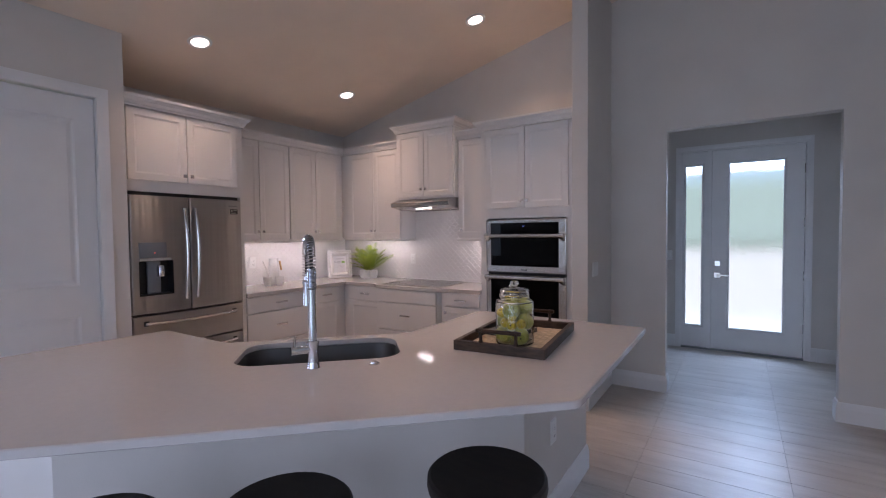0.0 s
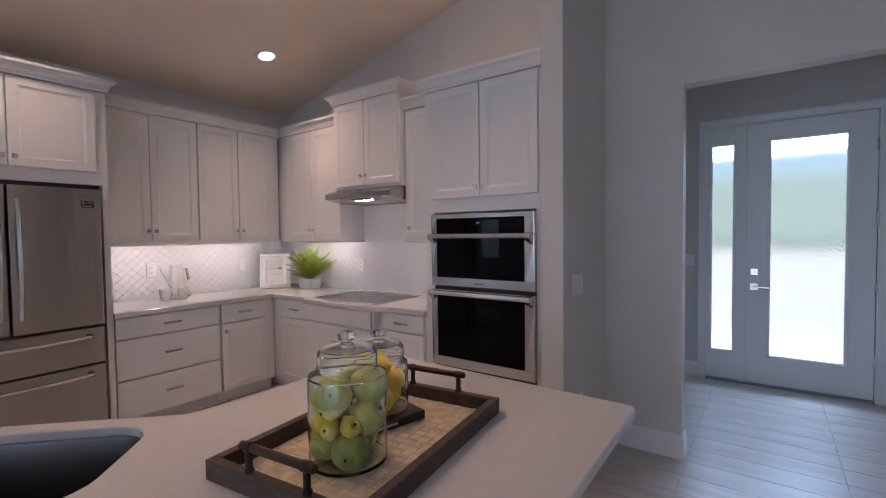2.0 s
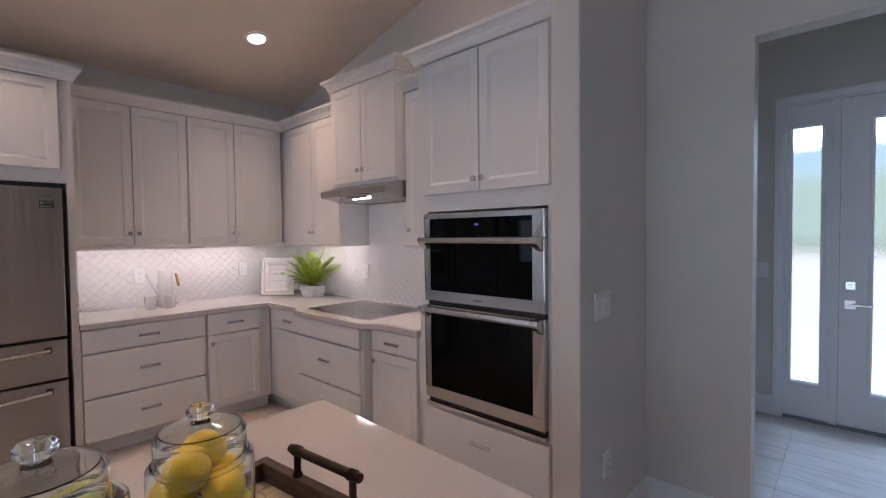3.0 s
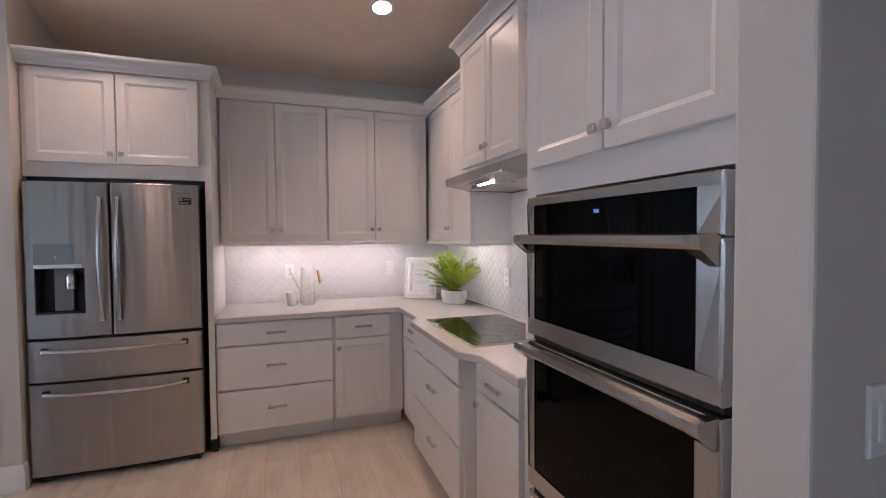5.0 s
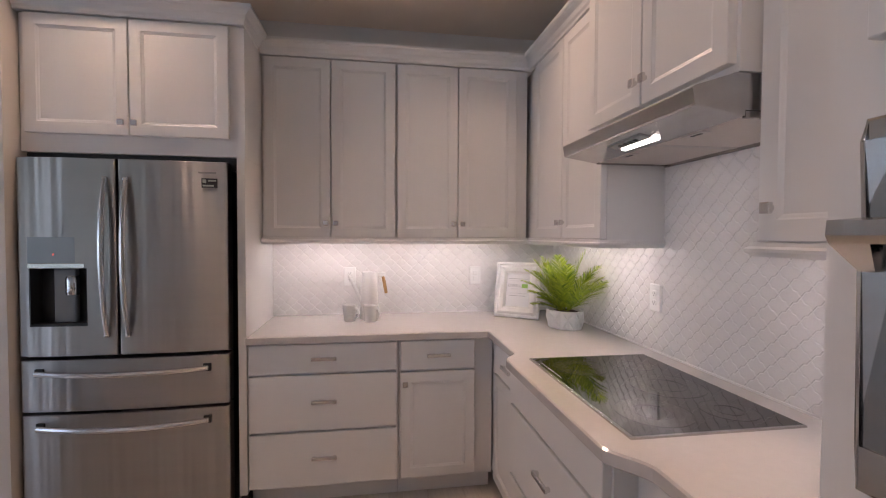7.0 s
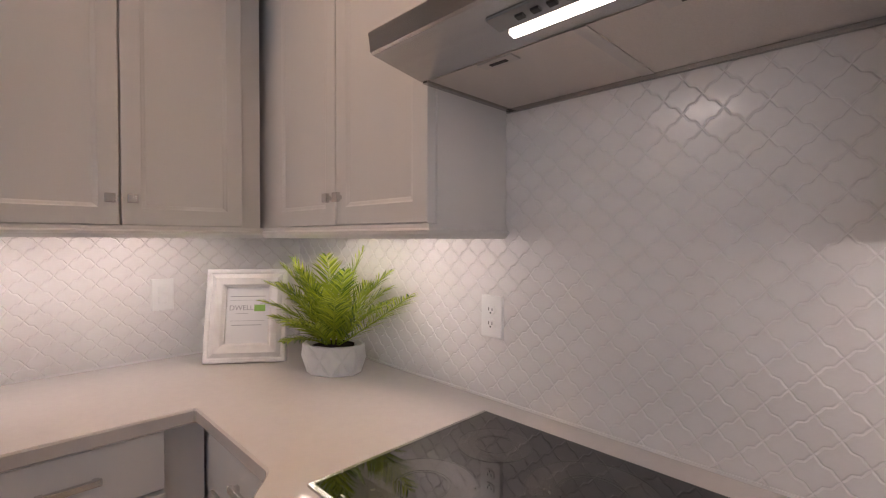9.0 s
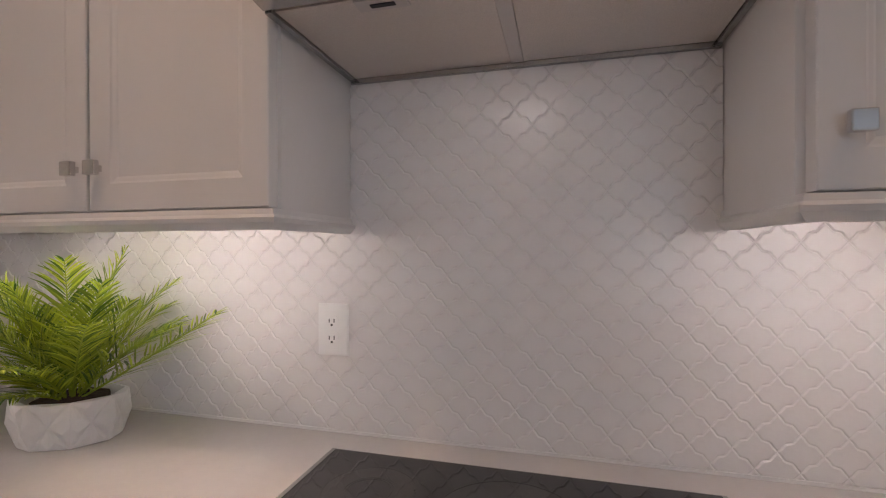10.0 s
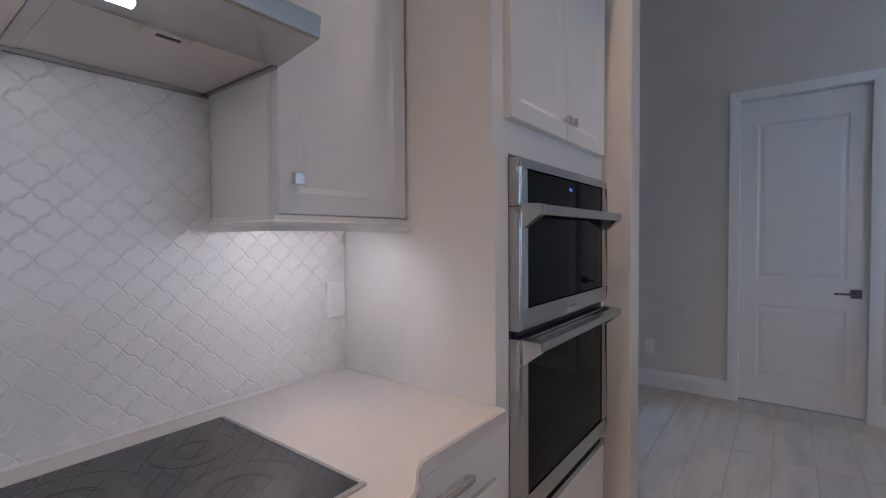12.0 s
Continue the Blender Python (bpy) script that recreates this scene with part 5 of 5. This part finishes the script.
local("base_board", bm, mat("cane_shadow", (0.50, 0.40, 0.27), 0.8, vary=0.2), tray)
bm = bmesh.new()
step = 0.0285
nx, ny = int((2 * TW - 0.05) / step), int((2 * TL - 0.05) / step)
for i in range(nx):
    for j in range(ny):
        cx, cy = -TW + 0.025 + (i + 0.5) * (2 * TW - 0.05) / nx, -TL + 0.025 + (j + 0.5) * (2 * TL - 0.05) / ny
        over = (i + j) % 2
        hx_, hy_ = (0.0185, 0.0133) if over else (0.0133, 0.0185)
        z = 0.0085 + random.uniform(-0.0006, 0.0006)
        co = []
        for sx in (-1, 0, 1):
            for sy in (-1, 0, 1):
                h = z - (0.004 * abs(sx) if over else 0.004 * abs(sy))
                co.append(bm.verts.new((cx + sx * hx_, cy + sy * hy_, h)))
        for q in ((0, 3, 4, 1), (1, 4, 5, 2), (3, 6, 7, 4), (4, 7, 8, 5)):
            bm.faces.new([co[k] for k in q])
tagged(local("weave", bm, WOVEN, tray, "woven pale cane strips"), kind="stuff")
for sgn in (-1, 1):
    y = sgn * (TL - 0.012)
    bm = bmesh.new()
    for x in (-0.085, 0.085):
        tube(bm, [(x, y, 0.044), (x, y, 0.052), (x, y, 0.056), (x, y, 0.098)], [0.011, 0.011, 0.0075, 0.0075], 12)
        for q in range(3):
            tube(bm, [(x - 0.006 + q * 0.006 - 0.0022, y, 0.1), (x - 0.006 + q * 0.006 + 0.0022, y, 0.1)], 0.0118, 12)
    tube(bm, [(-0.108, y, 0.1), (-0.106, y, 0.1), (0.106, y, 0.1), (0.108, y, 0.1)], [0.007, 0.0095, 0.0095, 0.007], 12)
    local("handle", bm, BRONZE, tray, "dark bronze bar handle", smooth=True)

book = thing("book", (3.52, -2.14, 0.928), "thick black clothbound book lying in the tray", "book")
BM = Matrix.Translation((3.49, -2.185, 0.9245)) @ pose(0, 0, 0, 0, 0, -14)
for nm, bx, m in (("cover", (-0.085, 0.085, -0.115, 0.115, 0.0205, 0.024), BLACK), ("cover", (-0.085, 0.085, -0.115, 0.115, 0.0, 0.0035), BLACK), ("spine", (0.0835, 0.087, -0.115, 0.115, 0.0, 0.024), BLACK), ("pages", (-0.081, 0.0833, -0.111, 0.111, 0.0037, 0.0203), mat("page_edges", (0.55, 0.52, 0.46), 0.8, vary=0.1, scale=60, stretch=(1, 1, 30)))):
    bm = bmesh.new()
    box(bm, *bx, bev=0.0008)
    bm.transform(BM)
    part(nm, bm, m, book)
bm = bmesh.new()
for i, (y0, y1) in enumerate(((-0.10, -0.05), (-0.04, 0.02))):
    box(bm, 0.0872, 0.0878, y0, y1, 0.009, 0.015)
bm.transform(BM)
part("spine_print", bm, CARD, book, "pale printed bars on the spine")

JARGLASS = glass("jar_glass", 0.0, (0.97, 0.99, 0.98), 1.45)


def jar(x, y, z, r, h, label, neck=0.77):
    """A thick-footed glass jar with a domed lid and a round knob."""
    root = thing("glass_jar", (x, y, z), label, "jar", "jars on the tray")
    bm = bmesh.new()
    lathe(bm, [(0.0005, 0.0), (r * 0.93, 0.0), (r, 0.005), (r, h * 0.90), (r * 0.98, h * 0.96), (r * (neck + 0.05), h), (r * (neck + 0.015), h - 0.002), (r * (neck + 0.03), h - 0.006), (r * 0.93, h * 0.93), (r * 0.958, h * 0.88), (r * 0.958, 0.012), (r * 0.9, 0.008), (0.0005, 0.007)], (x, y, z), 40, ring=True)
    part("body", bm, JARGLASS, root, smooth=True).visible_shadow = False
    bm = bmesh.new()
    q = r * neck
    lathe(bm, [(q, h - 0.012), (q + 0.002, h + 0.002), (q, h + 0.006), (q, h + 0.040), (q * 0.9, h + 0.050), (q * 0.4, h + 0.056), (q * 0.22, h + 0.058), (q * 0.18, h + 0.064), (q * 0.30, h + 0.072), (q * 0.32, h + 0.080), (q * 0.22, h + 0.088), (0.002, h + 0.090),
               (0.001, h + 0.052), (q * 0.85, h + 0.046), (q - 0.004, h + 0.036), (q - 0.004, h - 0.012)], (x, y, z), 36, ring=True)
    lid = part("lid", bm, JARGLASS, root, "clear glass lid with knob", smooth=True)
    lid.visible_shadow = False
    return root


j1 = (3.60, -2.385, 0.9255)
j2 = (3.49, -2.165, 0.9487)
jar(*j1, 0.092, 0.218, "tall clear glass jar filled with green fruit")
jar(*j2, 0.084, 0.146, "clear glass jar filled with yellow lemons", 0.86)
GREEN = mat("green_apple_skin", (0.37, 0.38, 0.09), 0.3, vary=0.25, scale=25, bump=0.1, bump_scale=60)
LIME = mat("yellow_green_skin", (0.60, 0.44, 0.02), 0.35, vary=0.25, scale=25, bump=0.2, bump_scale=200)
LEMON = mat("lemon_skin", (0.80, 0.55, 0.004), 0.38, vary=0.12, scale=20, bump=0.35, bump_scale=260)
STALK = mat("fruit_stalk", (0.03, 0.018, 0.01), 0.8)


def apple(name, label, material, r, tall):
    root = thing(name, (0, 0, 0), label, "fruit", name + "s in the jar")
    bm = bmesh.new()
    prof = []
    for i in range(15):
        a = math.pi * i / 14
        rr = r * math.sin(a) ** 0.92
        hh = -r * tall * math.cos(a) * (1 - 0.10 * math.exp(-(math.sin(a) * 3.2) ** 2) * 3)
        prof.append((max(rr * (1.0 + 0.07 * -math.cos(a)), 0.0008), hh))
    lathe(bm, prof, (0, 0, 0), 22)
    part("skin", bm, material, root, smooth=True)
    bm = bmesh.new()
    lathe(bm, [(0.0035, 0), (0.003, r * 0.10), (0.001, r * 0.12)], (0, 0, r * tall * 0.86), 8)
    part("stalk", bm, STALK, root)
    return root


def lemon(r):
    root = thing("lemon", (0, 0, 0), "ripe yellow lemon inside the glass jar", "fruit", "lemons in the jar")
    bm = bmesh.new()
    prof = []
    for i in range(17):
        s = i / 16
        a = math.pi * s
        nip = 0.16 * (math.exp(-(s / 0.06) ** 2) + math.exp(-((1 - s) / 0.06) ** 2))
        prof.append((max(r * math.sin(a) ** 1.05, 0.001), -r * 1.22 * math.cos(a) - r * nip * (1 if s < 0.5 else -1)))
    lathe(bm, prof, (0, 0, 0), 22)
    part("skin", bm, LEMON, root, smooth=True)
    return root


def fill(first, spots, base):
    """Set copies of a fruit at (x, y, z, tip, turn) round base."""
    for i, (x, y, z, tip, turn) in enumerate(spots):
        m = Matrix.Translation((base[0] + x, base[1] + y, base[2] + z)) @ pose(0, 0, 0, tip, 0, turn)
        if i == 0:
            first.matrix_basis = m
        else:
            copy_thing(first, m)


fill(apple("green_apple", "pale green apple inside the glass jar", GREEN, 0.043, 0.98), [
    (0.040, -0.030, 0.046, 100, 30), (-0.040, -0.034, 0.046, 80, 200), (-0.006, 0.046, 0.046, 20, 0), (0.048, 0.012, 0.112, 60, 120), (-0.046, -0.004, 0.108, 110, 10),
    (0.004, -0.046, 0.168, 70, 40), (-0.030, 0.040, 0.172, 40, 300), (0.042, 0.030, 0.178, 100, 220)], j1)
fill(apple("yellow_plum", "small yellow-green fruit inside the glass jar", LIME, 0.0235, 1.0), [
    (0.012, -0.062, 0.098, 80, 10), (0.050, -0.038, 0.104, 60, 80), (-0.020, -0.062, 0.108, 20, 60), (0.014, -0.058, 0.143, 100, 300), (-0.05, -0.04, 0.152, 50, 0), (0.004, 0.0, 0.09, 0, 0), (0.0, 0.06, 0.10, 0, 0)], j1)
fill(lemon(0.034), [
    (0.034, -0.026, 0.041, 80, 20), (-0.036, -0.020, 0.041, 95, 110), (0.002, 0.040, 0.041, 85, 200), (0.034, 0.022, 0.092, 70, 60), (-0.022, 0.032, 0.096, 100, 330), (-0.018, -0.038, 0.094, 60, 150),
    (0.022, -0.030, 0.140, 85, 100), (-0.026, 0.012, 0.146, 70, 20)], j2)

# ---- arabesque wall tiles ----
PXT, PZT = 0.0747, 0.0712


def tile_outline(g, amp, n=10):
    """A lantern outline: four sides of two round lobes with a small notch between, moved in by g."""
    tips = [(PXT / 2, 0), (0, PZT / 2), (-PXT / 2, 0), (0, -PZT / 2)]
    pts = []
    for k in range(4):
        (x0, z0), (x1, z1) = tips[k], tips[(k + 1) % 4]
        dx, dz = x1 - x0, z1 - z0
        L = math.hypot(dx, dz)
        sign = 1 if k % 2 == 0 else -1
        for i in range(n):
            s = i / n
            o = sign * amp * (math.sin(2 * math.pi * s) - 0.5 * math.sin(4 * math.pi * s) + 0.25 * math.sin(6 * math.pi * s))
            pts.append((x0 + dx * s + dz / L * o, z0 + dz * s - dx / L * o))
    return [tuple(p) for p in offset(pts, g)]


OUT, INN = tile_outline(0.0003, 0.0024), tile_outline(0.0031, 0.0020)
TB, TF = 0.0095, 0.0125


def tile_mesh(bm, f, cu, cz, box_=None):
    """One tile at (cu, cz), cut to the rectangle u0, u1, z0, z1 where it overlaps its edge."""
    keep = lambda u, z: (u, z) if not box_ else (min(max(u, box_[0]), box_[1]), min(max(z, box_[2]), box_[3]))
    jig = random.uniform(-0.0003, 0.0003)
    rows = [[f(keep(cu + x, cz + z)[0], v + (jig if v > TB else 0), keep(cu + x, cz + z)[1]) for x, z in o] for o, v in ((OUT, TB), (OUT, TF - 0.0024), (INN, TF))]
    vs = [[bm.verts.new(p) for p in r] for r in rows]
    fs = []
    for a, b in zip(vs, vs[1:]):
        for i in range(len(a)):
            fs.append(bm.faces.new((a[i], a[(i + 1) % len(a)], b[(i + 1) % len(a)], b[i])))
    fs.append(bm.faces.new(vs[-1]))
    bmesh.ops.recalc_face_normals(bm, faces=fs)


def tiled(name, f, areas, near, label):
    """A grout bed with tiles over the areas (u0, u1, z0, z1); those wholly inside near are single pieces."""
    bed = boxes(name, [(a, b, 0.0008, TB + 0.0007, c, d) for a, b, c, d in areas], GROUT, f=f)
    tagged(bed, label, "backsplash", kind="structure")
    rest = bmesh.new()
    bm = bmesh.new()
    tile_mesh(bm, f, 0, 0)
    me = mesh_from("tile", bm, TILE)
    lo_u, hi_u = min(a[0] for a in areas), max(a[1] for a in areas)
    lo_z, hi_z = min(a[2] for a in areas), max(a[3] for a in areas)
    inside = lambda u, z: any(a <= u <= b and c <= z <= d for a, b, c, d in areas)
    for row in range(-1, int((hi_z - lo_z) / (PZT / 2)) + 2):
        z = lo_z + row * PZT / 2 + 0.012
        for i in range(int(lo_u / PXT) - 2, int(hi_u / PXT) + 3):
            u = i * PXT + (PXT / 2 if row % 2 else 0)
            ends = [inside(u + x, z + w) for x, w in ((PXT / 2, 0), (-PXT / 2, 0), (0, PZT / 2), (0, -PZT / 2))]
            if not any(ends):
                continue
            if all(ends):
                if near and near[0] < u < near[1] and near[2] < z < near[3]:
                    ob = new("tile", me)
                    ob.parent = bed
                    ob.location = f(u, random.uniform(-0.0002, 0.0002), z)
                    ob.rotation_euler = [radians(random.uniform(-0.4, 0.4)), 0, radians(random.uniform(-0.4, 0.4))]
                else:
                    tile_mesh(rest, f, u, z)
            else:
                home = max(areas, key=lambda q: min(u - q[0], q[1] - u, 0) + min(z - q[2], q[3] - z, 0))
                wide = [q for q in areas if q[0] - 0.001 <= u <= q[1] + 0.001 and q[2] <= z + PZT / 2 and z - PZT / 2 <= q[3]] or [home]
                tile_mesh(rest, f, u, z, (min(q[0] for q in wide) + 0.001, max(q[1] for q in wide) - 0.001, min(q[2] for q in wide) + 0.001, max(q[3] for q in wide) - 0.001))
    bmesh.ops.dissolve_degenerate(rest, dist=1e-5, edges=rest.edges[:])
    ob = part("tile_field", rest, TILE)
    ob.parent = bed
    tagged(ob, "glossy white lantern-shaped tiles", kind="stuff")


tiled("backsplash_north", ON_Y, [(0.013, 2.4535, 0.922, 1.402), (1.2225, 2.0025, 1.402, 1.733)], (1.05, 2.30, 0.94, 1.40), "white arabesque tile backsplash behind the cooktop")
tiled("backsplash_west", ON_X, [(-1.9055, -0.0005, 0.922, 1.402)], None, "white arabesque tile backsplash behind the worktop")

# ---- floor planks ----
def plank_material():
    m = mat("wood_look_tile", (0.44, 0.39, 0.35), 0.33, vary=0.0)
    nt = m.node_tree
    b = nt.nodes["Principled BSDF"]
    tc = nt.nodes.new("ShaderNodeTexCoord")
    info = nt.nodes.new("ShaderNodeObjectInfo")
    geo = nt.nodes.new("ShaderNodeNewGeometry")
    add = nt.nodes.new("ShaderNodeVectorMath")
    mul = nt.nodes.new("ShaderNodeVectorMath")
    comb = nt.nodes.new("ShaderNodeCombineXYZ")
    plus = nt.nodes.new("ShaderNodeMath")
    nt.links.new(info.outputs["Random"], plus.inputs[0])
    nt.links.new(geo.outputs["Random Per Island"], plus.inputs[1])
    for k in range(3):
        nt.links.new(plus.outputs[0], comb.inputs[k])
    mul.operation, mul.inputs[1].default_value = "MULTIPLY", (13.0, 7.0, 3.0)
    nt.links.new(comb.outputs[0], mul.inputs[0])
    nt.links.new(tc.outputs["Object"], add.inputs[0])
    nt.links.new(mul.outputs[0], add.inputs[1])
    outs = []
    for scale, stretch in ((2.6, (0.8, 4.0, 1)), (22.0, (0.5, 7.0, 1))):
        mp, nz = nt.nodes.new("ShaderNodeMapping"), nt.nodes.new("ShaderNodeTexNoise")
        mp.inputs["Scale"].default_value = stretch
        nz.inputs["Scale"].default_value, nz.inputs["Detail"].default_value = scale, 6
        nt.links.new(add.outputs[0], mp.inputs[0])
        nt.links.new(mp.outputs[0], nz.inputs["Vector"])
        outs.append(nz)
    mixf = nt.nodes.new("ShaderNodeMix")
    mixf.inputs[0].default_value = 0.35
    nt.links.new(outs[0].outputs[0], mixf.inputs[2])
    nt.links.new(outs[1].outputs[0], mixf.inputs[3])
    ramp = nt.nodes.new("ShaderNodeValToRGB")
    ramp.color_ramp.elements[0].position, ramp.color_ramp.elements[1].position = 0.30, 0.68
    ramp.color_ramp.elements[0].color = (0.40, 0.355, 0.315, 1)
    ramp.color_ramp.elements[1].color = (0.60, 0.555, 0.505, 1)
    mid = ramp.color_ramp.elements.new(0.47)
    mid.color = (0.51, 0.465, 0.42, 1)
    nt.links.new(mixf.outputs[0], ramp.inputs[0])
    for l in list(b.inputs["Base Color"].links):
        nt.links.remove(l)
    nt.links.new(ramp.outputs[0], b.inputs["Base Color"])
    bp = nt.nodes.new("ShaderNodeBump")
    bp.inputs["Strength"].default_value, bp.inputs["Distance"].default_value = 0.12, 0.002
    nt.links.new(outs[1].outputs[0], bp.inputs["Height"])
    nt.links.new(bp.outputs[0], b.inputs["Normal"])
    return m


PLANK = plank_material()
PL, PW, J = 0.785, 0.207, 0.0022
floor_ob = bpy.data.objects["floor"]


def plank_bm(bm, x0, x1, y0, y1):
    rows = [[(x0 + i, y0 + i, z), (x1 - i, y0 + i, z), (x1 - i, y1 - i, z), (x0 + i, y1 - i, z)] for i, z in ((0, -0.004), (0, -0.0012), (0.0012, 0.0))]
    loops(bm, rows, cap0=False)


bm = bmesh.new()
plank_bm(bm, J / 2, PL - J / 2, J / 2, PW - J / 2)
plank_me = mesh_from("plank", bm, PLANK)
rest = bmesh.new()
for i in range(-9, 3):
    for j in range(-34, 10):
        x, y = 4.0 + i * PL, 0.06 + j * PW
        if x > EAST + 0.1 or y > FDY or y < SOUTH - 0.2 or x + PL < WEST or (x + PL < 0.1 and y > -4.1) or (x + PL < 3.4 and y > -0.02):
            continue
        if x + PL > EAST + 0.08:      # the cut row along the wall
            plank_bm(rest, x + J / 2, EAST + 0.06, y + J / 2, y + PW - J / 2)
        elif 0.6 < x + PL / 2 < 5.9 and -3.2 < y < 2.0 and not (1.8 < x < 3.2 and y < -2.6):
            ob = new("plank", plank_me)
            ob.parent = floor_ob
            ob.location = (x, y, 0)
        elif y > SOUTH - 0.2:
            plank_bm(rest, x + J / 2, x + PL - J / 2, y + J / 2, y + PW - J / 2)
ob = part("plank_field", rest, PLANK)
ob.parent = floor_ob
tagged(ob, "pale grey-brown wood-look floor planks", kind="stuff")
